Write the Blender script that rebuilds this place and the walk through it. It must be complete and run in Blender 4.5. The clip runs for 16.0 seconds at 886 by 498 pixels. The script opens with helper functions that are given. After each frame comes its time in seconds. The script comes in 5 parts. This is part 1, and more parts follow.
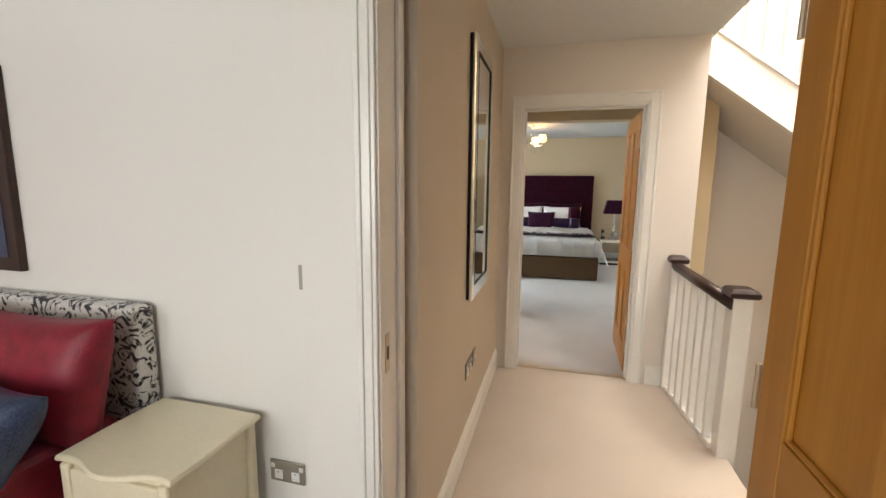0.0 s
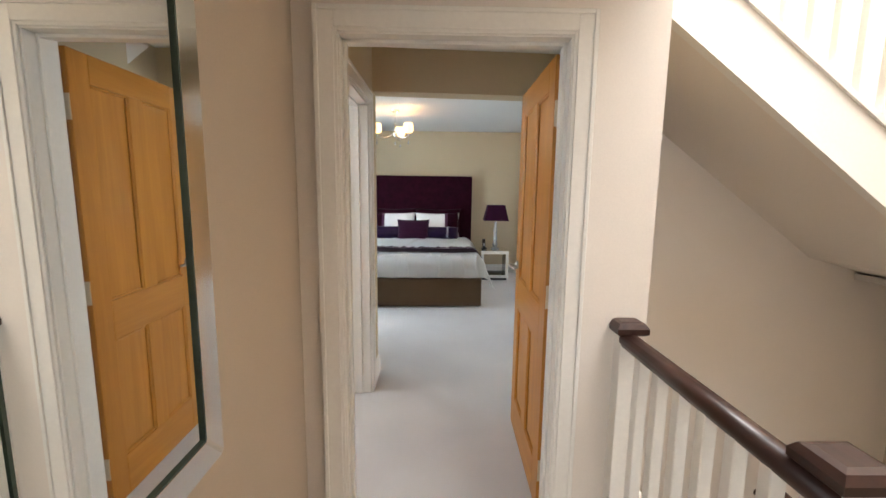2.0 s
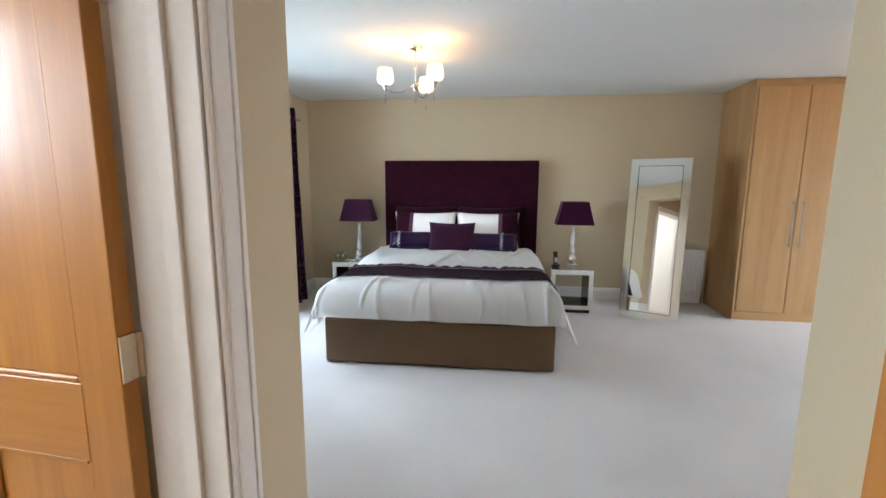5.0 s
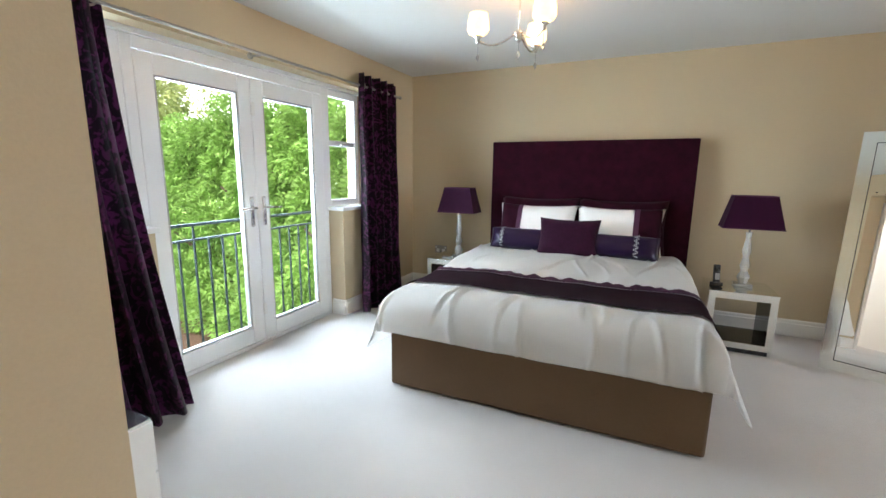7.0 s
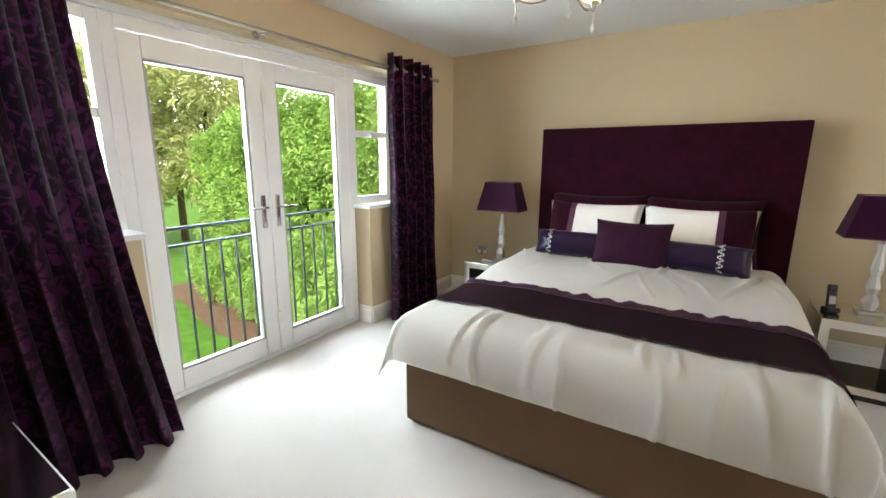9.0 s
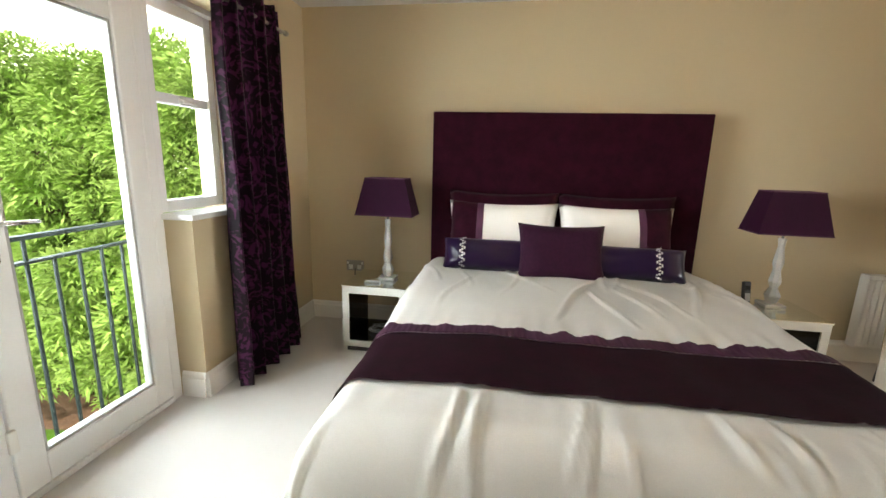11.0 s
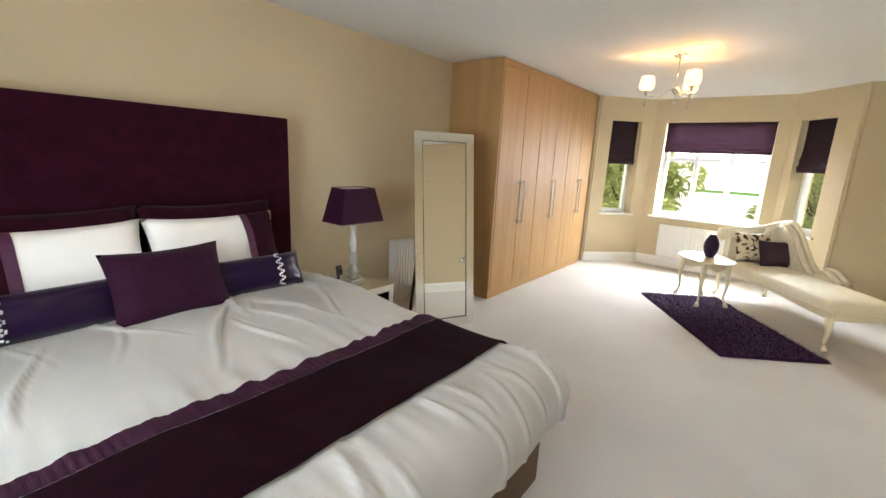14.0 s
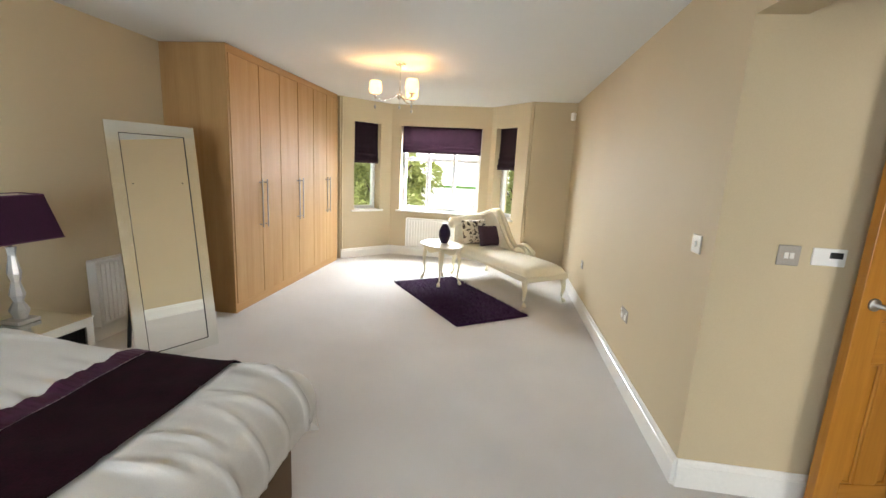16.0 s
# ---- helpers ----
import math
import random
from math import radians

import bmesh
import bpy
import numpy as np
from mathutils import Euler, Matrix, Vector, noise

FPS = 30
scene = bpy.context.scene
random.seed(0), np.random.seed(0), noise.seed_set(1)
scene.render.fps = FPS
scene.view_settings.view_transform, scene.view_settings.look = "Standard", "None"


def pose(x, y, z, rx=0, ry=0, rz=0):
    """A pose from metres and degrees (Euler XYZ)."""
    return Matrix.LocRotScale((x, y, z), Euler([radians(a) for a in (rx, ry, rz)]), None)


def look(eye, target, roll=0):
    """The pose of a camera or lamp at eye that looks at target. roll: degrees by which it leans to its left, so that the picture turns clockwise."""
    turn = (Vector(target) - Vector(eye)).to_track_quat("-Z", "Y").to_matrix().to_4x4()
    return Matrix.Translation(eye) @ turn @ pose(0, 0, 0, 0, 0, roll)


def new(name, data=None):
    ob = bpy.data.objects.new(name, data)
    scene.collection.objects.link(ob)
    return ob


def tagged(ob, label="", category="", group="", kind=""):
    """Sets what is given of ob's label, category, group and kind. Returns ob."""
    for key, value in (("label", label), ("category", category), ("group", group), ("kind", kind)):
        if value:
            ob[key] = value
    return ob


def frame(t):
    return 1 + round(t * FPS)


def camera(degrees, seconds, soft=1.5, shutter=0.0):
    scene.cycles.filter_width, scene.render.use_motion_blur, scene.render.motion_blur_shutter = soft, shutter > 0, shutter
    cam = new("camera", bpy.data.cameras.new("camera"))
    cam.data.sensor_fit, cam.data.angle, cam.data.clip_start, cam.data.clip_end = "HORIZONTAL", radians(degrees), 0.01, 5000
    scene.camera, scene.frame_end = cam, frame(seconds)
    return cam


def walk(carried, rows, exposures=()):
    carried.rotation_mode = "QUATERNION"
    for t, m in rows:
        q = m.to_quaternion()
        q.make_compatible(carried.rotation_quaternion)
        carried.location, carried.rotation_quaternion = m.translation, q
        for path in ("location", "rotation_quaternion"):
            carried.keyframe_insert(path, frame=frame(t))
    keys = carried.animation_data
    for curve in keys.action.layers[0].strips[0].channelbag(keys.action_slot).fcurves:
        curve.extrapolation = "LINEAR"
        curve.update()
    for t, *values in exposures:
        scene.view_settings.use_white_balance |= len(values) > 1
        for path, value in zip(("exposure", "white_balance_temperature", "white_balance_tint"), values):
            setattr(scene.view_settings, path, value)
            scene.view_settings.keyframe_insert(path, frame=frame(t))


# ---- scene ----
cam = camera(92.8, 16.0)
PATH = [
    (0, (0.031, -0.328, 1.415), (-0.479, 1.584, 1.123), 0.6),
    (0.5, (0.019, 0.082, 1.42), (-0.273, 2.04, 1.132), 0.7),
    (1, (0.069, 0.496, 1.434), (-0.066, 2.471, 1.149), 0.7),
    (1.5, (0.102, 0.926, 1.427), (0.072, 2.905, 1.143), 0.6),
    (2, (0.123, 1.315, 1.449), (0.155, 3.295, 1.166), 0.7),
    (2.5, (0.158, 1.715, 1.436), (0.224, 3.694, 1.154), 0.4),
    (3, (0.147, 2.063, 1.429), (0.226, 4.041, 1.143), 0.4),
    (3.5, (0.126, 2.409, 1.439), (0.181, 4.386, 1.143), 0.4),
    (6, (0.325, 3.885, 1.318), (-0.229, 5.782, 1.009), 0.5),
    (6.5, (0.331, 4.072, 1.329), (-0.371, 5.914, 0.995), 0.6),
    (7, (0.307, 4.214, 1.339), (-0.527, 5.997, 0.985), 0.7),
    (7.5, (0.396, 4.334, 1.376), (-0.591, 6.031, 0.997), 0.3),
    (8, (0.426, 4.436, 1.42), (-0.665, 6.062, 1.011), 0.2),
    (10.5, (-0.402, 5.255, 1.298), (-1.032, 7.11, 0.892), 1.2),
    (11, (-0.564, 5.396, 1.319), (-0.857, 7.332, 0.91), 1.5),
    (11.5, (-0.641, 5.505, 1.34), (-0.549, 7.458, 0.919), 1.6),
    (12, (-0.668, 5.598, 1.41), (-0.181, 7.483, 0.952), 2.0),
    (12.5, (-0.735, 5.641, 1.414), (0.109, 7.401, 0.975), 2.2),
    (13, (-0.835, 5.689, 1.412), (0.296, 7.28, 0.98), 2.3),
    (13.5, (-0.907, 5.697, 1.453), (0.444, 7.106, 1.015), 2.8),
    (14, (-0.936, 5.705, 1.453), (0.59, 6.925, 1.025), 2.8),
    (14.5, (-0.925, 5.68, 1.443), (0.739, 6.709, 1.028), 2.8),
    (15, (-0.906, 5.645, 1.44), (0.877, 6.457, 1.039), 2.9),
    (15.5, (-0.876, 5.59, 1.449), (1.002, 6.155, 1.058), 2.9),
    (16, (-0.82, 5.583, 1.454), (1.128, 5.836, 1.077), 3.0),
]
walk(cam, [(t, look(eye, target, roll)) for t, eye, target, roll in PATH], exposures=[(0.0, 0.74, 6250, 10), (1.0, 0.7, 6050, 10), (2.0, 0.8, 5850, 10), (3.5, 0.95, 5650, 10), (6.0, 0.92, 5850, 10), (8.0, 1.03, 6200, 10), (10.5, 0.88, 7000, 10), (11.0, 0.93, 7050, 10), (12.0, 1.06, 7000, 10), (13.0, 0.95, 6650, 10), (14.5, 0.9, 6500, 10), (16.0, 0.85, 6450, 10)])

# ---- light ----
world = bpy.data.worlds.new("sky")
scene.world = world
world.use_nodes = True
wn = world.node_tree
sky = wn.nodes.new("ShaderNodeTexSky")
sky.sky_type = "NISHITA"
sky.sun_disc = False
sky.dust_density = 2.0
sky.sun_elevation = radians(48)
sky.sun_rotation = radians(159)
wn.links.new(sky.outputs[0], wn.nodes["Background"].inputs[0])
wn.nodes["Background"].inputs[1].default_value = 0.12


def lamp(name, kind, m, energy, color, size=None, size_y=None):
    data = bpy.data.lights.new(name, kind)
    data.energy, data.color = energy, color
    if kind == "AREA":
        data.shape, data.size, data.size_y = "RECTANGLE", size, size_y
    elif kind == "POINT":
        data.shadow_soft_size = size
    else:
        data.angle = radians(size)
    ob = new(name, data)
    ob.matrix_world = m
    return ob


# the sun stands south and high, so it lights the garden but no floor indoors
lamp("sun", "SUN", look((0, 0, 0), (-0.24, 0.62, -0.75)), 2.9, (1.0, 0.94, 0.85), 0.5)
lamp("daylight_french_doors", "AREA", look((-3.08, 6.5, 1.45), (-0.3, 7.2, 0.85)), 182, (0.80, 0.90, 1.0), 2.4, 1.9)
lamp("daylight_bay", "AREA", look((6.6, 6.6, 1.85), (3.0, 6.5, 0.3)), 400, (0.86, 0.93, 1.0), 1.7, 1.3)
# added warm fill from above the stairs, from an assumed opening out of view
lamp("stairwell_fill_above", "AREA", look((1.95, 2.3, 5.2), (1.9, 2.3, 0)), 168, (1.0, 0.90, 0.78), 1.6, 1.6)
# added fill that brightens the wall behind the upper balusters; no window stands here
lamp("stairwell_fill_south", "AREA", look((2.2, 1.0, 4.1), (2.0, 4.1, 2.7)), 45, (0.92, 0.96, 1.0), 1.4, 1.2)
lamp("daylight_bathroom", "AREA", look((-2.4, 3.6, 1.7), (-0.4, 3.5, 1.2)), 30, (0.95, 0.98, 1.0), 0.9, 0.9)
# added fill light in the guest room; its window is out of view and assumed
lamp("guest_room_fill", "AREA", look((-1.2, -2.55, 1.5), (-0.6, 0.9, 1.1)), 28, (1.0, 0.97, 0.94), 1.6, 1.2)

# ---- materials ----


def material(name, color, rough=0.6, metal=0.0, vary=0.08, scale=6.0, fine=120.0, bump=0.05, bump_scale=None, coat=0.0,
             sheen=0.0, spec=0.5, stretch=(1, 1, 1), second=None, object_random=0.0, transmission=0.0, ior=1.45):
    """Noise at two sizes over a base colour, with a fine relief."""
    mat = bpy.data.materials.new(name)
    mat.use_nodes = True
    nt = mat.node_tree
    n, l = nt.nodes, nt.links
    b = n["Principled BSDF"]
    b.inputs["Roughness"].default_value = rough
    b.inputs["Metallic"].default_value = metal
    b.inputs["Coat Weight"].default_value = coat
    b.inputs["Sheen Weight"].default_value = sheen
    b.inputs["Specular IOR Level"].default_value = spec
    b.inputs["Transmission Weight"].default_value = transmission
    b.inputs["IOR"].default_value = ior
    tc = n.new("ShaderNodeTexCoord")
    mp = n.new("ShaderNodeMapping")
    mp.inputs["Scale"].default_value = stretch
    l.new(tc.outputs["Object"], mp.inputs["Vector"])
    big = n.new("ShaderNodeTexNoise")
    big.inputs["Scale"].default_value, big.inputs["Detail"].default_value = scale, 4
    small = n.new("ShaderNodeTexNoise")
    small.inputs["Scale"].default_value, small.inputs["Detail"].default_value = fine, 3
    for t in (big, small):
        l.new(mp.outputs[0], t.inputs["Vector"])
    add = n.new("ShaderNodeMath")
    add.operation = "ADD"
    l.new(big.outputs["Fac"], add.inputs[0])
    l.new(small.outputs["Fac"], add.inputs[1])
    half = n.new("ShaderNodeMath")
    half.operation = "MULTIPLY"
    half.inputs[1].default_value = 0.5
    l.new(add.outputs[0], half.inputs[0])
    ramp = n.new("ShaderNodeValToRGB")
    lo = [c * (1 - vary) for c in color]
    hi = second or [min(1, c * (1 + vary)) for c in color]
    ramp.color_ramp.elements[0].position, ramp.color_ramp.elements[1].position = 0.35, 0.65
    ramp.color_ramp.elements[0].color, ramp.color_ramp.elements[1].color = (*lo, 1), (*hi, 1)
    l.new(half.outputs[0], ramp.inputs[0])
    out = ramp.outputs[0]
    if object_random:
        info, hs = n.new("ShaderNodeObjectInfo"), n.new("ShaderNodeHueSaturation")
        mr = n.new("ShaderNodeMapRange")
        mr.inputs[3].default_value, mr.inputs[4].default_value = 1 - object_random, 1 + object_random
        l.new(info.outputs["Random"], mr.inputs[0])
        l.new(mr.outputs[0], hs.inputs["Value"])
        l.new(out, hs.inputs["Color"])
        out = hs.outputs[0]
    l.new(out, b.inputs["Base Color"])
    if bump:
        bp = n.new("ShaderNodeBump")
        bp.inputs["Strength"].default_value, bp.inputs["Distance"].default_value = bump, 0.01
        if bump_scale:
            bn = n.new("ShaderNodeTexNoise")
            bn.inputs["Scale"].default_value, bn.inputs["Detail"].default_value = bump_scale, 4
            l.new(mp.outputs[0], bn.inputs["Vector"])
            l.new(bn.outputs["Fac"], bp.inputs["Height"])
        else:
            l.new(small.outputs["Fac"], bp.inputs["Height"])
        l.new(bp.outputs[0], b.inputs["Normal"])
    return mat


def wood(name, dark, light, grain=(1, 1, 0.06), scale=9.0, rough=0.42, coat=0.1, warp=2.0):
    """Grain lines that run along one axis of the object, over slow changes of tone."""
    mat = material(name, dark, rough, vary=0.1, coat=coat, bump=0)
    nt = mat.node_tree
    n, l = nt.nodes, nt.links
    b = n["Principled BSDF"]
    tc, mp = n.new("ShaderNodeTexCoord"), n.new("ShaderNodeMapping")
    mp.inputs["Scale"].default_value = grain
    l.new(tc.outputs["Object"], mp.inputs["Vector"])
    a = n.new("ShaderNodeTexNoise")
    a.inputs["Scale"].default_value, a.inputs["Detail"].default_value, a.inputs["Distortion"].default_value = scale, 6, warp
    f = n.new("ShaderNodeTexNoise")
    f.inputs["Scale"].default_value, f.inputs["Detail"].default_value = scale * 14, 2
    for t in (a, f):
        l.new(mp.outputs[0], t.inputs["Vector"])
    mix = n.new("ShaderNodeMath")
    mix.operation = "MULTIPLY_ADD"
    mix.inputs[1].default_value = 0.35
    l.new(f.outputs["Fac"], mix.inputs[0])
    l.new(a.outputs["Fac"], mix.inputs[2])
    ramp = n.new("ShaderNodeValToRGB")
    ramp.color_ramp.elements[0].position, ramp.color_ramp.elements[1].position = 0.45, 0.9
    ramp.color_ramp.elements[0].color, ramp.color_ramp.elements[1].color = (*dark, 1), (*light, 1)
    l.new(mix.outputs[0], ramp.inputs[0])
    l.new(ramp.outputs[0], b.inputs["Base Color"])
    bp = n.new("ShaderNodeBump")
    bp.inputs["Strength"].default_value, bp.inputs["Distance"].default_value = 0.06, 0.004
    l.new(mix.outputs[0], bp.inputs["Height"])
    l.new(bp.outputs[0], b.inputs["Normal"])
    return mat


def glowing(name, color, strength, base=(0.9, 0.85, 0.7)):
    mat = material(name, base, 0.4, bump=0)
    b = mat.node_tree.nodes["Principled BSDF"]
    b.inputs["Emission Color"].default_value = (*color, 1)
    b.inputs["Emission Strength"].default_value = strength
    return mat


CREAM = material("cream wall paint", (0.56, 0.46, 0.30), 0.7, vary=0.03, scale=1.3, fine=180, bump=0.04, spec=0.3)
# one landing paint in two tones: shade is put into the first, light into the second
LANDINGSHADED = material("landing wall paint in its shaded tone", (0.53, 0.455, 0.36), 0.7, vary=0.03, scale=1.3, fine=180, bump=0.04, spec=0.3)
PALE = material("landing wall paint in its lit tone", (0.76, 0.70, 0.63), 0.7, vary=0.03, scale=1.3, fine=180, bump=0.04, spec=0.3)
GUEST = material("off-white wall paint", (0.80, 0.77, 0.72), 0.7, vary=0.02, scale=1.3, fine=180, bump=0.04, spec=0.3)
CEILING = material("matt white ceiling paint", (0.72, 0.72, 0.69), 0.8, vary=0.02, scale=1.0, fine=150, bump=0.03, spec=0.2)
GLOSS = material("white gloss paint", (0.80, 0.78, 0.73), 0.28, vary=0.03, scale=3, fine=60, bump=0.02, coat=0.2)
CARPET = material("cream wool carpet", (0.60, 0.56, 0.52), 0.95, vary=0.12, scale=1.2, fine=420, bump=0.55, bump_scale=330, sheen=0.3, spec=0.1)
CARPETWARM = material("warm beige wool carpet", (0.62, 0.525, 0.43), 0.95, vary=0.12, scale=1.2, fine=420, bump=0.55, bump_scale=330, sheen=0.3, spec=0.1)
OAK = wood("honey oak", (0.35, 0.138, 0.015), (0.45, 0.195, 0.026))
OAKX = wood("honey oak across", (0.35, 0.138, 0.015), (0.45, 0.195, 0.026), grain=(0.06, 1, 1))
OAKY = wood("honey oak along", (0.35, 0.138, 0.015), (0.45, 0.195, 0.026), grain=(1, 0.06, 1))
WARDROBE = wood("pale oak laminate", (0.37, 0.205, 0.082), (0.47, 0.29, 0.130), rough=0.5, coat=0.0, scale=6, warp=1.0)
WARDROBEX = wood("pale oak laminate across", (0.37, 0.205, 0.082), (0.47, 0.29, 0.130), grain=(0.06, 1, 1), rough=0.5, coat=0.0, scale=6, warp=1.0)
for w_ in (WARDROBE, WARDROBEX):
    w_.node_tree.nodes["Principled BSDF"].inputs["Specular IOR Level"].default_value = 0.22
    w_.node_tree.nodes["Principled BSDF"].inputs["Roughness"].default_value = 0.58
DARKWOOD = wood("dark stained handrail wood", (0.018, 0.006, 0.004), (0.045, 0.016, 0.010), grain=(1, 0.08, 1), rough=0.42, coat=0.12)
PLUM = material("plum velvet", (0.023, 0.0024, 0.009), 0.75, vary=0.35, scale=14, fine=160, bump=0.12, sheen=0.03, spec=0.08)
PLUMSATIN = material("plum satin", (0.010, 0.0016, 0.022), 0.3, spec=0.3, vary=0.15, scale=9, fine=90, bump=0.08, sheen=0.04)
PLUMCUSHION = material("plum cushion weave", (0.026, 0.004, 0.017), 0.7, spec=0.12, vary=0.3, scale=60, fine=300, bump=0.35, sheen=0.04)
PLUMBORDER = material("mauve ribbed border", (0.075, 0.016, 0.05), 0.6, vary=0.2, scale=40, fine=200, bump=0.2, stretch=(1, 0.15, 1), sheen=0.04)
LILAC = material("mauve satin piping", (0.20, 0.08, 0.17), 0.4, vary=0.1, scale=30, bump=0.05)
SHADE = material("plum lampshade silk", (0.026, 0.0026, 0.018), 0.65, spec=0.12, vary=0.2, scale=8, fine=250, bump=0.15, stretch=(1, 1, 0.2), sheen=0.04)
SHADE_IN = material("pale lampshade lining", (0.7, 0.62, 0.5), 0.7, vary=0.05)
WHITECOTTON = material("white cotton duvet", (0.90, 0.88, 0.84), 0.5, vary=0.03, scale=5, fine=260, bump=0.06, sheen=0.15)
TAUPE = material("taupe faux suede", (0.135, 0.085, 0.048), 0.8, vary=0.12, scale=3, fine=200, bump=0.12, sheen=0.04, spec=0.2)
IVORY = material("ivory lacquer", (0.78, 0.70, 0.50), 0.3, vary=0.04, scale=6, fine=60, bump=0.03, coat=0.3)
IVORYFABRIC = material("ivory woven upholstery", (0.78, 0.71, 0.53), 0.7, vary=0.06, scale=18, fine=240, bump=0.12, sheen=0.2)
RUG = material("deep purple shaggy rug", (0.030, 0.006, 0.036), 0.95, vary=0.5, scale=25, fine=220, bump=0.9, bump_scale=120, sheen=0.04, spec=0.1)
CHROME = material("polished chrome", (0.78, 0.77, 0.75), 0.14, metal=1.0, vary=0.03, bump=0)
STEEL = material("brushed steel", (0.40, 0.375, 0.335), 0.55, metal=1.0, vary=0.08, bump=0.02)
BRASS = material("satin nickel hinge", (0.62, 0.54, 0.40), 0.3, metal=1.0, vary=0.08, bump=0.02)
MIRROR = material("mirror glass", (0.90, 0.91, 0.88), 0.015, metal=1.0, vary=0.0, bump=0)
MIRRORFRAME = material("bevelled mirror strip", (0.86, 0.88, 0.84), 0.16, metal=1.0, vary=0.01, bump=0)
INNERLINE = material("dark green line and inner shadow", (0.05, 0.075, 0.06), 0.15, vary=0.1, bump=0)
BLACK = material("black glass", (0.012, 0.012, 0.013), 0.12, vary=0.1, bump=0)
BLACKPLASTIC = material("black plastic", (0.015, 0.015, 0.016), 0.4, vary=0.1, bump=0.02)
GREYPLASTIC = material("silver grey plastic", (0.42, 0.42, 0.41), 0.4, vary=0.1, bump=0.02)
WHITEPLASTIC = material("white plastic", (0.80, 0.79, 0.75), 0.35, vary=0.02, bump=0.02)
UPVC = material("white window plastic", (0.82, 0.83, 0.82), 0.3, vary=0.02, scale=2, bump=0.01)
CRYSTAL = material("clear cut crystal", (1, 1, 1), 0.02, vary=0.0, bump=0, transmission=1.0, ior=1.5)
WAX = material("ivory candle wax", (0.85, 0.76, 0.52), 0.5, vary=0.05, bump=0.03)
IRON = material("black painted iron", (0.02, 0.028, 0.026), 0.7, spec=0.2, vary=0.15, bump=0.05)
DIAMANTE = material("diamante stones", (0.9, 0.9, 0.92), 0.05, metal=0.6, vary=0.0, bump=0)
BURGUNDY = material("burgundy damask", (0.22, 0.008, 0.022), 0.5, vary=0.35, scale=16, fine=200, bump=0.15, sheen=0.04)
NAVY = material("blue grey satin", (0.035, 0.05, 0.10), 0.35, vary=0.5, scale=18, fine=120, bump=0.2)
BLIND = material("dark plum roman blind", (0.045, 0.02, 0.032), 0.8, vary=0.2, scale=12, fine=260, bump=0.15)
GRASS = material("lawn", (0.10, 0.22, 0.03), 0.9, vary=0.4, scale=3, fine=90, bump=0.4, spec=0.1)
SOIL = material("bark mulch", (0.16, 0.09, 0.055), 0.95, vary=0.4, scale=12, fine=140, bump=0.5)
LEAF = material("bright conifer foliage", (0.30, 0.46, 0.10), 0.6, vary=0.45, scale=1.6, fine=14, bump=0.0)
LEAFDARK = material("sunlit garden foliage", (0.42, 0.44, 0.16), 0.6, vary=0.5, scale=0.8, fine=8, bump=0.0)
BARK = material("brown bark", (0.10, 0.065, 0.04), 0.9, vary=0.3, scale=8, fine=60, bump=0.5)
BRICK = material("red brick", (0.34, 0.10, 0.05), 0.85, vary=0.2, scale=20, fine=90, bump=0.2)


def glass(name, tint=(0.97, 0.99, 0.98), blend=0.12):
    """Thin clear glazing: mostly see-through, with a mirror gloss."""
    mat = bpy.data.materials.new(name)
    mat.use_nodes = True
    nt = mat.node_tree
    n, l = nt.nodes, nt.links
    n.remove(n["Principled BSDF"])
    tr, gl, mix, lw = (n.new("ShaderNodeBsdf" + k) if k in ("Transparent", "Glossy") else n.new("Shader" + "Node" + k)
                       for k in ("Transparent", "Glossy", "MixShader", "LayerWeight"))
    tr.inputs[0].default_value = (*tint, 1)
    gl.inputs["Roughness"].default_value = 0.02
    lw.inputs[0].default_value = blend
    l.new(lw.outputs["Fresnel"], mix.inputs[0])
    l.new(tr.outputs[0], mix.inputs[1])
    l.new(gl.outputs[0], mix.inputs[2])
    l.new(mix.outputs[0], n["Material Output"].inputs[0])
    return mat


GLASS = glass("window glass")
GLASSWARE = glass("clear drinking glass", (0.93, 0.95, 0.94))
CUTGLASS = material("bright cut crystal", (0.88, 0.89, 0.88), 0.06, vary=0.02, bump=0, transmission=0.55, ior=1.5, coat=0.6)


def damask(name, ground, figure, rough=0.55, size=7.0):
    """A cloth with a woven figure of large soft leaves."""
    mat = material(name, ground, rough, bump=0.08, sheen=0.05, spec=0.3)
    nt = mat.node_tree
    n, l = nt.nodes, nt.links
    b = n["Principled BSDF"]
    tc = n.new("ShaderNodeTexCoord")
    w = n.new("ShaderNodeTexNoise")
    w.inputs["Scale"].default_value, w.inputs["Distortion"].default_value, w.inputs["Detail"].default_value = size, 2.6, 3
    l.new(tc.outputs["Object"], w.inputs["Vector"])
    ramp = n.new("ShaderNodeValToRGB")
    ramp.color_ramp.elements[0].position, ramp.color_ramp.elements[1].position = 0.5, 0.58
    ramp.color_ramp.elements[0].color, ramp.color_ramp.elements[1].color = (*ground, 1), (*figure, 1)
    l.new(w.outputs["Fac"], ramp.inputs[0])
    l.new(ramp.outputs[0], b.inputs["Base Color"])
    return mat


CURTAIN = damask("purple damask curtain", (0.014, 0.003, 0.011), (0.115, 0.024, 0.09), 0.45, 11)
FLORAL = damask("white cloth with dark flowers", (0.62, 0.60, 0.55), (0.03, 0.025, 0.03), 0.6, 16)
COWHIDE = damask("ivory cushion with brown patches", (0.66, 0.58, 0.42), (0.035, 0.02, 0.012), 0.7, 9)

# ---- mesh helpers ----


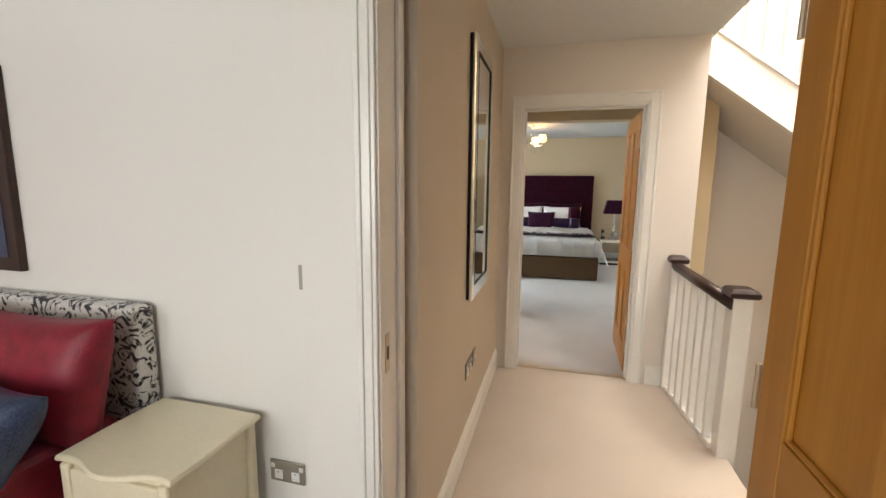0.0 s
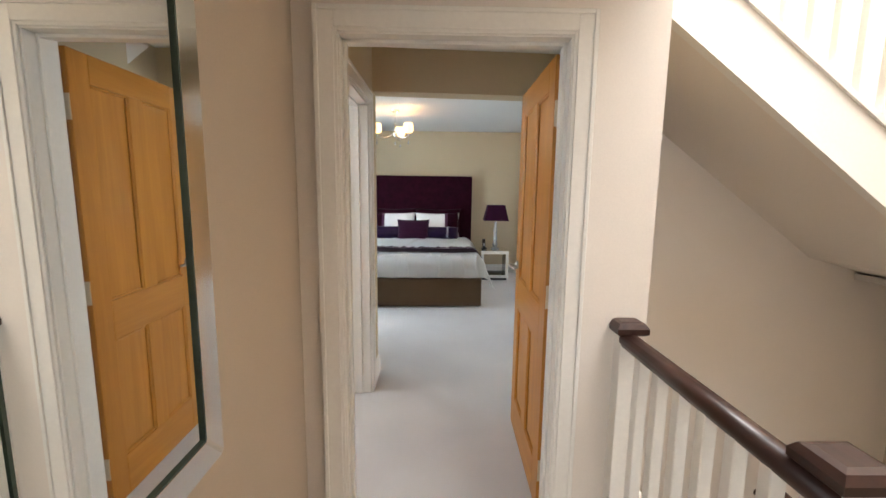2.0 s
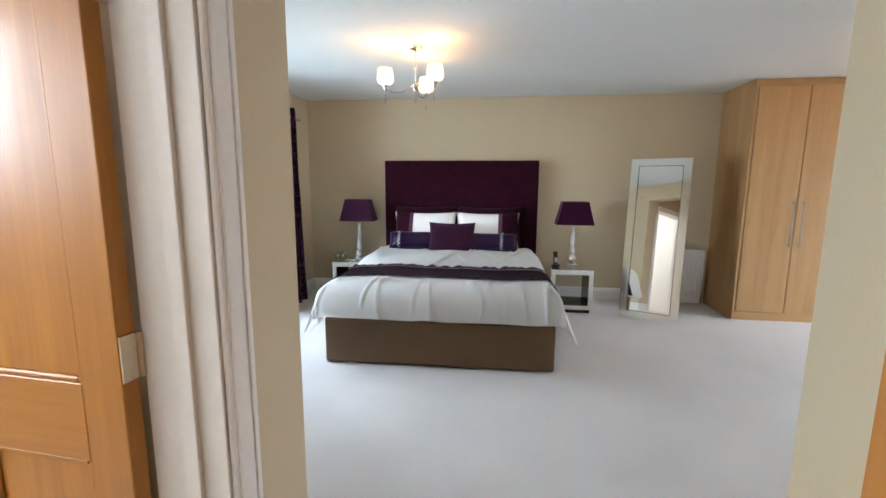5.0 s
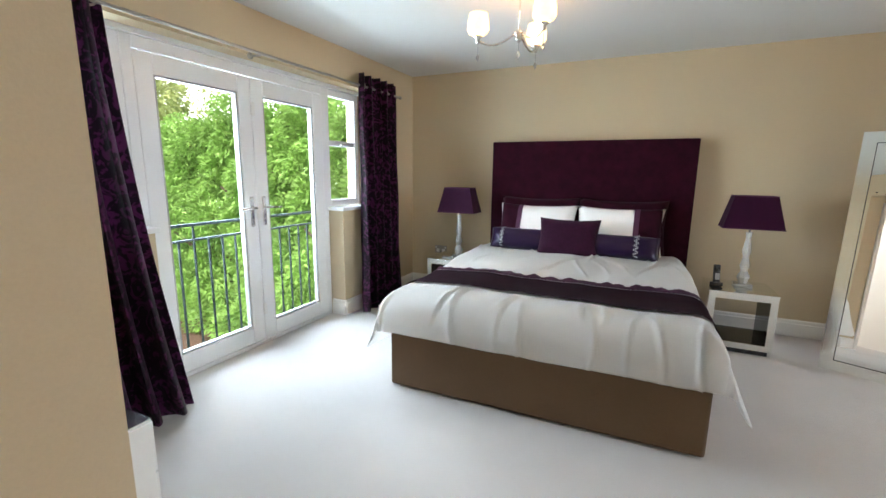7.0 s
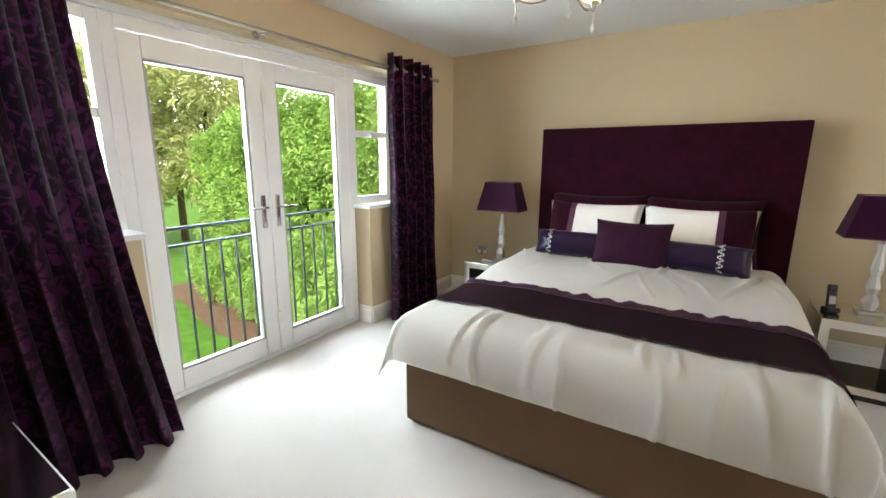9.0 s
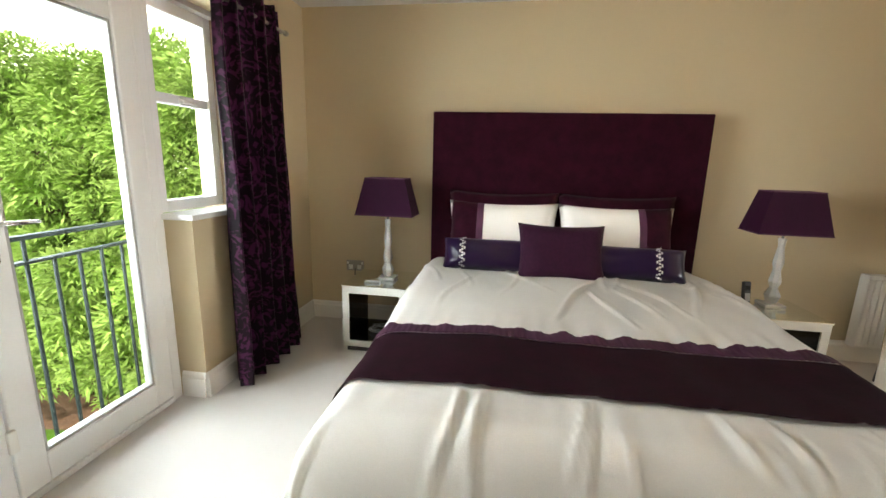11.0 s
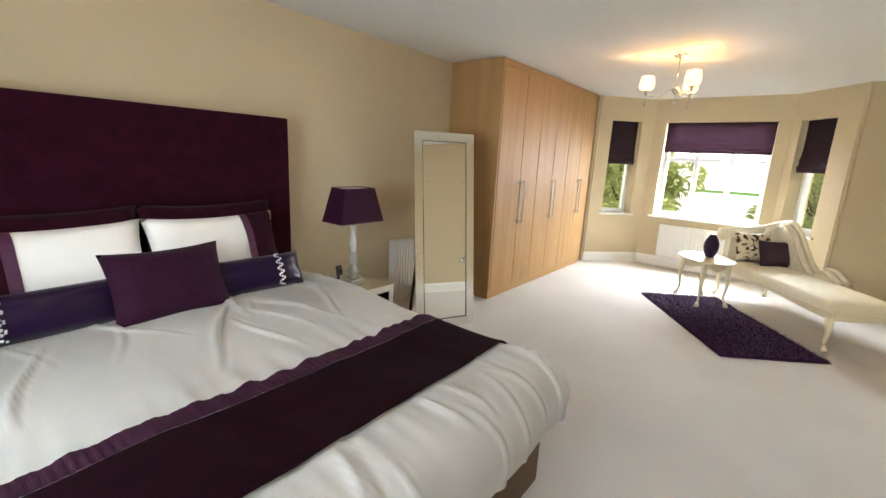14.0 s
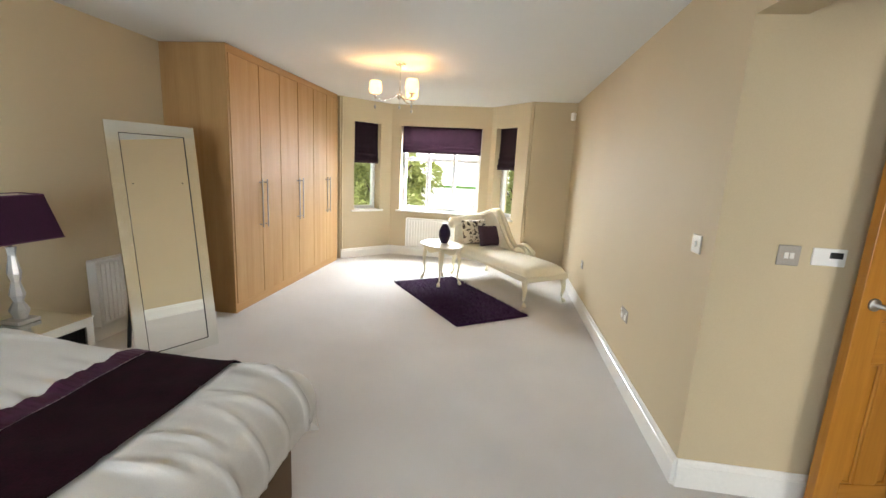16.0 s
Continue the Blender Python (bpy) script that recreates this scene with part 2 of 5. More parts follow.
def part(name, bm, mat, parent=None, label="", smooth=False):
    """Links a bmesh as one mesh object, under a thing or a part."""
    me = bpy.data.meshes.new(name)
    bm.normal_update()
    if smooth:
        for f in bm.faces:
            f.smooth = True
    bm.to_mesh(me)
    bm.free()
    for m in mat if isinstance(mat, (list, tuple)) else [mat]:
        me.materials.append(m)
    ob = new(name, me)
    if parent:
        ob.parent = parent
    if label:
        ob["label"] = label
    return ob


def thing(name, label, category, m=None, group="", kind=""):
    ob = new(name)
    ob.empty_display_size = 0.1
    if m is not None:
        ob.matrix_world = m
    return tagged(ob, label, category, group, kind)


def setting(name, bm, mat, label, category):
    return tagged(part(name, bm, mat), label, category, "", "structure")


def box(bm, x0, x1, y0, y1, z0, z1, bevel=0.0, seg=2, m=None):
    """A block between the given faces, with rounded edges."""
    r = bmesh.ops.create_cube(bm, size=1.0)
    vs = r["verts"]
    for v in vs:
        v.co = Vector((x0 + (v.co.x + 0.5) * (x1 - x0), y0 + (v.co.y + 0.5) * (y1 - y0), z0 + (v.co.z + 0.5) * (z1 - z0)))
    if m is not None:
        bmesh.ops.transform(bm, matrix=m, verts=vs)
    if bevel:
        es = list({e for v in vs for e in v.link_edges})
        bmesh.ops.bevel(bm, geom=es, offset=bevel, segments=seg, affect="EDGES", profile=0.5)
    return bm


def blk(*a, **k):
    return box(bmesh.new(), *a, **k)


def lathe(bm, prof, steps=28, m=None, square=False):
    """Turns a profile of (radius, height) round z; square gives a four-sided one."""
    rings = []
    n = 4 if square else steps
    for r, z in prof:
        ring = []
        for i in range(n):
            a = 2 * math.pi * (i + (0.5 if square else 0)) / n
            co = Vector((r * math.cos(a), r * math.sin(a), z))
            ring.append(bm.verts.new(m @ co if m is not None else co))
        rings.append(ring)
    for a, b in zip(rings, rings[1:]):
        for i in range(n):
            bm.faces.new((a[i], a[(i + 1) % n], b[(i + 1) % n], b[i]))
    if prof[0][0] > 1e-4:
        bm.faces.new(rings[0][::-1])
    if prof[-1][0] > 1e-4:
        bm.faces.new(rings[-1])
    return bm


def tube(bm, pts, r, n=10):
    """A round rod along points; r is a number or one for each point."""
    pts = [Vector(p) for p in pts]
    rings = []
    for i, p in enumerate(pts):
        d = (pts[min(i + 1, len(pts) - 1)] - pts[max(i - 1, 0)]).normalized()
        up = Vector((0, 0, 1)) if abs(d.z) < 0.9 else Vector((1, 0, 0))
        u = d.cross(up).normalized()
        v = d.cross(u)
        rr = r[i] if isinstance(r, (list, tuple)) else r
        rings.append([bm.verts.new(p + rr * (math.cos(2 * math.pi * k / n) * u + math.sin(2 * math.pi * k / n) * v)) for k in range(n)])
    for a, b in zip(rings, rings[1:]):
        for k in range(n):
            bm.faces.new((a[k], a[(k + 1) % n], b[(k + 1) % n], b[k]))
    bm.faces.new(rings[0][::-1])
    bm.faces.new(rings[-1])
    return bm


def prism(bm, poly, axis, a, b):
    """A flat outline, drawn in the two other axes, pushed out from a to b along an axis."""
    def co(p, d):
        return {"x": (d, p[0], p[1]), "y": (p[0], d, p[1]), "z": (p[0], p[1], d)}[axis]
    v0 = [bm.verts.new(co(p, a)) for p in poly]
    v1 = [bm.verts.new(co(p, b)) for p in poly]
    bm.faces.new(v0[::-1])
    bm.faces.new(v1)
    for i in range(len(poly)):
        j = (i + 1) % len(poly)
        bm.faces.new((v0[i], v0[j], v1[j], v1[i]))
    bmesh.ops.recalc_face_normals(bm, faces=bm.faces)
    return bm


def grid(bm, nu, nv, fn, wrap=False):
    """A sheet from fn(u, v), u and v from 0 to 1."""
    vs = [[bm.verts.new(fn(i / nu, j / nv)) for j in range(nv + 1)] for i in range(nu + (0 if wrap else 1))]
    m = len(vs)
    for i in range(nu):
        for j in range(nv):
            bm.faces.new((vs[i][j], vs[(i + 1) % m][j], vs[(i + 1) % m][j + 1], vs[i][j + 1]))
    return bm


def cushion(bm, w, h, d, m=None, n=18, pinch=0.12):
    """A stuffed cushion standing in the x-z plane: plump middle, pinched edges, drawn-out corners."""
    def side(s):
        def fn(u, v):
            a, b = 2 * u - 1, 2 * v - 1
            t = max(0.0, (1 - a ** 4)) ** 0.55 * max(0.0, (1 - b ** 4)) ** 0.55
            px = a * (1 - pinch * (1 - b * b) * 0.6 * abs(a)) * w / 2
            pz = b * (1 - pinch * (1 - a * a) * 0.8 * abs(b)) * h / 2
            wr = 0.012 * noise.noise(Vector((a * 2.2, b * 2.2, s * 3 + w * 7)))
            return Vector((px, s * (t * d / 2 + wr * t), pz))
        return fn
    grid(bm, n, n, side(-1))
    grid(bm, n, n, side(1))
    bmesh.ops.remove_doubles(bm, verts=bm.verts, dist=0.0005)
    bmesh.ops.recalc_face_normals(bm, faces=bm.faces)
    if m is not None:
        bmesh.ops.transform(bm, matrix=m, verts=bm.verts)
    return bm


# ---- the setting ----
H = 2.40
WEST, NORTH, SOUTH, SOUTHW = -2.15, 8.60, 4.65, 4.52
T = 0.12

# floors
bm = blk(-2.45, 6.4, 4.2, NORTH + 0.3, -0.2, 0)
box(bm, -0.33, 1.13, 3.0, 4.2, -0.2, 0)
box(bm, -2.6, -0.33, 2.6, 4.2, -0.2, -0.004)
setting("floor_bedroom", bm, CARPET, "cream cut-pile wool carpet through the bedroom and its lobby", "carpet")
bm = blk(-0.388, 0.97, 0.95, 3.0, -0.2, 0)
setting("floor_landing", bm, CARPETWARM, "beige cut-pile carpet on the landing", "carpet")
bm = blk(-3.2, 2.0, -2.5, 0.95, -0.2, 0)
setting("floor_guest_room", bm, CARPET, "cream carpet of the guest bedroom", "carpet")

# ceilings
bm = blk(-2.6, 6.5, 4.2, NORTH + 0.3, H, H + 0.15)
box(bm, -2.6, 0.938, 3.02, 4.2, H, H + 0.15)
box(bm, 0.938, 1.249, 3.6, 4.2, H, H + 0.15)
box(bm, -2.6, -0.6, 2.6, 3.02, H, H + 0.15)
setting("ceiling_bedroom", bm, CEILING, "plain white painted ceiling", "ceiling")
bm = blk(-0.6, 0.965, 0.6, 3.02, H, H + 0.15)
setting("ceiling_landing", bm, CEILING, "white landing ceiling ending at the stairwell", "ceiling")
bm = blk(-3.2, 2.0, -2.6, 0.6, H, H + 0.15)
setting("ceiling_guest_room", bm, CEILING, "white guest room ceiling", "ceiling")

# bedroom walls
bm = blk(WEST - 0.3, 5.4, NORTH, NORTH + 0.2, 0, H)
setting("wall_north", bm, CREAM, "cream painted wall behind the bed", "wall")
FD0, FD1, WY0, WY1, HEAD, SILL = 5.69, 7.265, 5.12, 7.78, 2.10, 1.02
bm = blk(WEST - 0.3, WEST, SOUTHW - T, WY0, 0, H)
box(bm, WEST - 0.3, WEST, WY1, NORTH, 0, H)
box(bm, WEST - 0.3, WEST, WY0, WY1, HEAD, H)
box(bm, WEST - 0.3, WEST, FD1 + 0.04, WY1, 0, SILL - 0.03)
box(bm, WEST - 0.3, WEST, WY0, FD0 - 0.04, 0, SILL - 0.03)
setting("wall_west", bm, CREAM, "cream painted wall with a recess for the french doors", "wall")
bm = blk(WEST, -0.33, SOUTHW - T, SOUTHW, 0, H)
setting("wall_south_west", bm, CREAM, "cream painted wall beside the lobby opening", "wall")
bm = blk(1.13, 5.3, SOUTH - T, SOUTH, 0, H)
box(bm, 1.13, 1.25, 3.72, SOUTH - T, 0, H)
box(bm, 0.94, 1.13, 3.60, 3.72, 0, H)
box(bm, 1.13, 1.25, 3.60, 3.72, 0, H)
box(bm, 0.82, 0.94, 3.02, 3.72, 0, H)
setting("wall_south", bm, CREAM, "long cream painted wall turning into the lobby", "wall")
bm = prism(bmesh.new(), [(-0.33, 4.36), (1.13, 4.46), (1.13, SOUTH), (-0.33, SOUTHW)], "z", 2.11, H)
setting("wall_lobby_lintel", bm, CREAM, "cream dropped lintel over the lobby opening", "wall")
EN0, EN1 = 3.16, 4.16
bm = blk(-0.51, -0.33, 3.02, EN0 - 0.03, 0, H)
box(bm, -0.51, -0.33, EN1 + 0.03, SOUTHW - T, 0, H)
box(bm, -0.51, -0.33, EN0 - 0.03, EN1 + 0.03, 2.01, H)
setting("wall_lobby", bm, CREAM, "cream lobby wall with the bathroom doorway", "wall")
bm = blk(-2.6, -2.48, 2.6, SOUTHW - T, 0, H)
box(bm, -2.48, -0.45, 2.6, 2.72, 0, H)
setting("wall_bathroom", bm, GUEST, "white bathroom walls beyond the open door", "wall")

# bay: three facets with a window in each
BAY = [(5.3, 7.97), (5.95, 7.38), (5.95, 5.80), (5.3, 5.24)]


def facet(name, a, b, s0, s1, z0, z1):
    """A wall from a to b with an opening from s0 to s1 along it."""
    a, b = Vector((*a, 0)), Vector((*b, 0))
    d = (b - a)
    ln = d.length
    m = Matrix.Translation(a) @ Matrix.Rotation(math.atan2(d.y, d.x), 4, "Z")
    bm = bmesh.new()
    for x0, x1, h0, h1 in ((-0.02, s0, 0, H), (s1, ln + 0.02, 0, H), (s0, s1, 0, z0), (s0, s1, z1, H)):
        box(bm, x0, x1, 0.0, 0.30, h0, h1, m=m)
    return setting(name, bm, CREAM, "cream facet of the bay with a deep window reveal", "wall"), m, ln


BAYZ0, BAYZ1 = 0.72, 2.08
wall, MC, lnc = facet("wall_bay_centre", BAY[1], BAY[2], 0.16, 1.44, BAYZ0, BAYZ1)
wall, MN, lnn = facet("wall_bay_north", BAY[0], BAY[1], 0.22, 0.68, BAYZ0, BAYZ1)
wall, MS, lns = facet("wall_bay_south", BAY[2], BAY[3], 0.12, 0.58, BAYZ0, BAYZ1)
bm = blk(5.3, 5.42, SOUTH - T, 5.26, 0, H)
box(bm, 5.3, 5.42, 7.95, NORTH + 0.2, 0, H)
setting("wall_east", bm, CREAM, "cream wall either side of the bay", "wall")

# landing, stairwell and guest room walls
# the side wall's shade is in its darker paint; the doorway wall has the lit tone
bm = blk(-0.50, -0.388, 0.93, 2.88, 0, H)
setting("wall_landing", bm, LANDINGSHADED, "landing wall with a hung mirror, its paint darkened for shade", "wall")
D0, D1, DH = -0.25, 0.62, 2.01
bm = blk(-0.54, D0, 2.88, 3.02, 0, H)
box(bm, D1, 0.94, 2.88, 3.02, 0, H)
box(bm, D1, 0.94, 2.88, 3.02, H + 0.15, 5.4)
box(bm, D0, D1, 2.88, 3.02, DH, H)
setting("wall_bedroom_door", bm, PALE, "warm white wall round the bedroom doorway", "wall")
setting("wall_stairwell_north", blk(1.25, 3.4, 4.10, 4.20, -2.8, 5.4), PALE, "grey-white stairwell wall", "wall")
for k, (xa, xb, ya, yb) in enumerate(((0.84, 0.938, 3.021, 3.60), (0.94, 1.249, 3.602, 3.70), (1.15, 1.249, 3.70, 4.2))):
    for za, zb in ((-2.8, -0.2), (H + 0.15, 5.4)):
        setting("wall_stairwell_return", blk(xa, xb, ya, yb, za, zb), LANDINGSHADED, "white stairwell wall above and below the landing", "wall")
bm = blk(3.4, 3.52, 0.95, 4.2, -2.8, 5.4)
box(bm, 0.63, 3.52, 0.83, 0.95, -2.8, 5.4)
setting("wall_stairwell_east", bm, LANDINGSHADED, "warm white stairwell wall", "wall")
bm = blk(0.86, 0.97, 0.95, 2.88, -2.8, -0.2)
box(bm, 0.85, 0.965, 0.95, 2.88, H + 0.15, 5.4)
setting("wall_stairwell_west", bm, LANDINGSHADED, "white wall above and below the landing edge", "wall")
bm = blk(0.8, 3.6, 0.8, 4.25, -2.9, -2.8)
setting("floor_stairwell", bm, CARPET, "cream carpet at the foot of the stairs", "carpet")
# out of view: the roof opening is assumed, to suit the added stairwell fill
bm = blk(0.8, 1.2, 0.8, 4.25, 5.4, 5.5)
box(bm, 2.8, 3.6, 0.8, 4.25, 5.4, 5.5)
box(bm, 1.2, 2.8, 0.8, 1.5, 5.4, 5.5)
box(bm, 1.2, 2.8, 3.1, 4.25, 5.4, 5.5)
setting("ceiling_stairwell", bm, CEILING, "unseen white ceiling round an assumed roof opening", "ceiling")

bm = blk(-3.2, -0.675, 0.93, 1.05, 0, H)
box(bm, -0.675, -0.45, 0.73, 0.93, 0, H)
box(bm, 0.63, 2.0, 0.73, 0.83, 0, H)
box(bm, -0.45, 0.63, 0.73, 0.93, 2.02, H)
setting("wall_guest_door", bm, GUEST, "off-white guest room wall with the doorway", "wall")
# unseen walls; the south opening is made up to go with the added fill
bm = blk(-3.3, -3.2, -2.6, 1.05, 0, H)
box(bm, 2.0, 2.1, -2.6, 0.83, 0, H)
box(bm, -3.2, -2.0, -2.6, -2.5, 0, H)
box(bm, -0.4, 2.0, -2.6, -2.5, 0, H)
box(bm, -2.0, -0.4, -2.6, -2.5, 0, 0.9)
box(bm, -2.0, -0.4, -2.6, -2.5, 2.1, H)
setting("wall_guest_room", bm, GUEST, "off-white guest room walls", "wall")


# skirting: a tall board with a moulded top
def skirting(x0, y0, x1, y1, side, h=0.145):
    """A run from (x0, y0) to (x1, y1); side is +1 when the room lies to the left of that way."""
    a, b = Vector((x0, y0, 0)), Vector((x1, y1, 0))
    d = b - a
    m = Matrix.Translation(a) @ Matrix.Rotation(math.atan2(d.y, d.x), 4, "Z")
    s = side
    prof = [(0, 0.002), (0.018 * s, 0.002), (0.018 * s, h - 0.035), (0.013 * s, h - 0.03), (0.012 * s, h - 0.012), (0.006 * s, h), (0, h)]
    bm = bmesh.new()
    prism(bm, [(p[0], p[1]) for p in prof], "x", 0, d.length)
    bmesh.ops.transform(bm, matrix=m, verts=bm.verts)
    return setting("baseboard", bm, GLOSS, "white gloss moulded skirting board", "skirting board")


skirting(WEST, NORTH, 2.66, NORTH, -1)
skirting(WEST, FD1 + 0.04, WEST, NORTH, -1)
skirting(WEST - 0.14, FD1 + 0.04, WEST, FD1 + 0.04, -1)
skirting(WEST, SOUTHW, WEST, FD0 - 0.04, -1)
skirting(WEST, SOUTHW, -0.33, SOUTHW, 1)
skirting(1.13, SOUTH, 5.3, SOUTH, 1)
skirting(1.13, 3.72, 1.13, SOUTH, 1)
skirting(5.3, SOUTH, 5.3, 5.24, 1)
skirting(*BAY[3], *BAY[2], 1)
skirting(*BAY[2], *BAY[1], 1)
skirting(*BAY[1], *BAY[0], 1)
skirting(-0.388, 0.98, -0.388, 2.88, -1)
skirting(D1 + 0.09, 2.88, 0.94, 2.88, -1)
skirting(-0.33, EN1 + 0.08, -0.33, SOUTHW, -1)
skirting(-3.2, 0.93, -0.675, 0.93, -1)


# door linings with a stop, and moulded architraves
def architrave(x0, x1, h, y, side, m=None, w=0.088):
    """Casing round an opening in a wall facing -y (side -1) or +y (side 1)."""
    bm = bmesh.new()
    s = side
    for k, (i, o, t) in enumerate(((0.006, w, 0.010), (0.018, w - 0.012, 0.016), (0.03, w - 0.004, 0.013), (w - 0.016, w, 0.022))):
        ya, yb = sorted((y, y + s * t))
        box(bm, x0 - o, x0 - i, ya, yb, 0, h + o, 0.002, 1)
        box(bm, x1 + i, x1 + o, ya, yb, 0, h + o, 0.002, 1)
        box(bm, x0 - i, x1 + i, ya, yb, h + i, h + o, 0.002, 1)
    if m is not None:
        bmesh.ops.transform(bm, matrix=m, verts=bm.verts)
    return setting("trim", bm, GLOSS, "white gloss moulded door architrave", "architrave")


def lining(x0, x1, h, y0, y1, stop, m=None):
    bm = bmesh.new()
    box(bm, x0 - 0.027, x0, y0, y1, 0, h, 0.002, 1)
    box(bm, x1, x1 + 0.027, y0, y1, 0, h, 0.002, 1)
    box(bm, x0 - 0.027, x1 + 0.027, y0, y1, h, h + 0.027, 0.002, 1)
    box(bm, x0, x0 + 0.013, stop, stop + 0.035, 0, h, 0.002, 1)
    box(bm, x1 - 0.013, x1, stop, stop + 0.035, 0, h, 0.002, 1)
    box(bm, x0, x1, stop, stop + 0.035, h - 0.013, h, 0.002, 1)
    if m is not None:
        bmesh.ops.transform(bm, matrix=m, verts=bm.verts)
    return setting("trim", bm, GLOSS, "white gloss door lining with its stop", "door lining")


X0, X1 = -0.222, 0.592
lining(X0, X1, 1.98, 2.8795, 3.0205, 2.93)
architrave(X0, X1, 1.98, 2.878, -1)
architrave(X0, X1, 1.98, 3.022, 1)
QW = Matrix.Translation((-0.33, 0, 0)) @ Matrix.Rotation(math.pi / 2, 4, "Z")
lining(EN0, EN1, 1.98, 0.0005, 0.1795, 0.06, QW)
architrave(EN0, EN1, 1.98, -0.002, -1, QW)
lining(-0.43, 0.605, 1.98, 0.7305, 0.9295, 0.85)
architrave(-0.43, 0.605, 1.98, 0.728, -1, None, 0.06)
bm = blk(-0.23, 0.6, 2.925, 2.965, 0.0, 0.006, 0.002)
setting("trim", bm, BRASS, "satin metal carpet threshold strip", "threshold strip")


# ---- oak panel doors ----
def oak_door(name, label, m, w=0.762, h=1.975, lever_at=None, hinge_side=0):
    """A four-panel door: stiles, rails and fielded panels; x runs from the hinge, thickness in y."""
    d = thing(name, label, "door", m, kind="structure")
    t = 0.04
    st, tr, lr0, lr1, br, mu = 0.105, 0.12, 0.76, 0.94, 0.2, 0.1
    part("stile", blk(0, st, 0, t, 0.006, h, 0.002, 1), OAK, d)
    part("stile", blk(w - st, w, 0, t, 0.006, h, 0.002, 1), OAK, d)
    part("rail", blk(st, w - st, 0, t, h - tr, h, 0.002, 1), OAKX, d)
    part("rail", blk(st, w - st, 0, t, lr0, lr1, 0.002, 1), OAKX, d)
    part("rail", blk(st, w - st, 0, t, 0.006, br, 0.002, 1), OAKX, d)
    part("muntin", blk(w / 2 - mu / 2, w / 2 + mu / 2, 0, t, br, lr0, 0.002, 1), OAK, d)
    part("muntin", blk(w / 2 - mu / 2, w / 2 + mu / 2, 0, t, lr1, h - tr, 0.002, 1), OAK, d)
    for xa, xb in ((st, w / 2 - mu / 2), (w / 2 + mu / 2, w - st)):
        for za, zb in ((br, lr0), (lr1, h - tr)):
            bm = blk(xa, xb, 0.013, t - 0.013, za, zb)
            for ya, yb in ((0.003, 0.013), (t - 0.013, t - 0.003)):
                box(bm, xa, xa + 0.012, ya, yb, za, zb, 0.003, 1)
                box(bm, xb - 0.012, xb, ya, yb, za, zb, 0.003, 1)
                box(bm, xa + 0.012, xb - 0.012, ya, yb, za, za + 0.012, 0.003, 1)
                box(bm, xa + 0.012, xb - 0.012, ya, yb, zb - 0.012, zb, 0.003, 1)
            part("panel", bm, OAK, d)
    for s, y0 in ((-1, 0.0), (1, t)):
        bm = bmesh.new()
        rm = Matrix.Translation((w - 0.055, y0, 1.01)) @ Matrix.Rotation(s * -math.pi / 2, 4, "X")
        lathe(bm, [(0.026, 0), (0.026, 0.006), (0.022, 0.009), (0.009, 0.010), (0.009, 0.045), (0.0, 0.046)], 20, rm)
        hy = y0 + s * 0.042
        tube(bm, [(w - 0.055, hy, 1.01), (w - 0.09, hy + s * 0.004, 1.011), (w - 0.15, hy, 1.008), (w - 0.17, hy - s * 0.012, 1.007)], [0.010, 0.009, 0.008, 0.007])
        part("door_handle", bm, STEEL, d, "satin nickel lever handle", True)
    for z in (0.2, 1.0, 1.75):
        bm = blk(-0.004, 0.0, 0.002, t - 0.002, z - 0.05, z + 0.05)
        tube(bm, [(-0.006, -0.004, z - 0.05), (-0.006, -0.004, z + 0.05)], 0.006)
        part("hinge", bm, BRASS, d, "satin nickel hinge")
    return d


oak_door("door_1", "honey oak four-panel door standing open into the bedroom lobby", pose(0.585, 3.045, 0, 0, 0, 88.5) @ pose(0, -0.04, 0))
oak_door("door_2", "honey oak four-panel bathroom door standing open", pose(-0.515, 4.15, 0, 0, 0, 176), w=0.9)
oak_door("door_3", "honey oak four-panel guest room door standing open", pose(0.468, 0.665, 0, 0, 0, -90))
oak_door("door_6", "narrow honey oak cupboard door standing ajar in the lobby", pose(1.10, 3.735, 0, 0, 0, 99), w=0.42)


def strike(x, y, z, sx):
    """The strike plate let into a lining."""
    bm = blk(min(x, x + sx * 0.002), max(x, x + sx * 0.002), y - 0.014, y + 0.014, z - 0.06, z + 0.06)
    part_ = part("strike_plate", bm, BRASS)
    tagged(part_, "satin nickel strike plate let into the door lining", "strike plate")
    part("keep", blk(min(x + sx * 0.0021, x + sx * 0.0031), max(x + sx * 0.0021, x + sx * 0.0031), y - 0.007, y + 0.007, z - 0.02, z + 0.02), BLACKPLASTIC, part_, "dark latch hole")


strike(X0, 3.0, 0.98, 1)
strike(-0.43, 0.775, 0.93, 1)

# ---- stairs ----
SL = 0.75


def newel(x, y, z0, z1, cap=True, s=0.09):
    """A square white post with a dark bevelled cap."""
    n = thing("newel_post", "white painted square newel post with a dark wooden cap", "newel post", pose(x, y, z0))
    part("post", blk(-s / 2, s / 2, -s / 2, s / 2, 0, z1 - z0 - 0.05, 0.004), GLOSS, n)
    if cap:
        c = s / 2 + 0.022
        bm = bmesh.new()
        h = z1 - z0
        lathe(bm, [(c * 1.2, h - 0.05), (c * 1.41, h - 0.042), (c * 1.41, h - 0.022), (c * 1.15, h - 0.005), (c * 0.8, h)], square=True)
        part("cap", bm, DARKWOOD, n, "dark stained wooden cap")
    return n


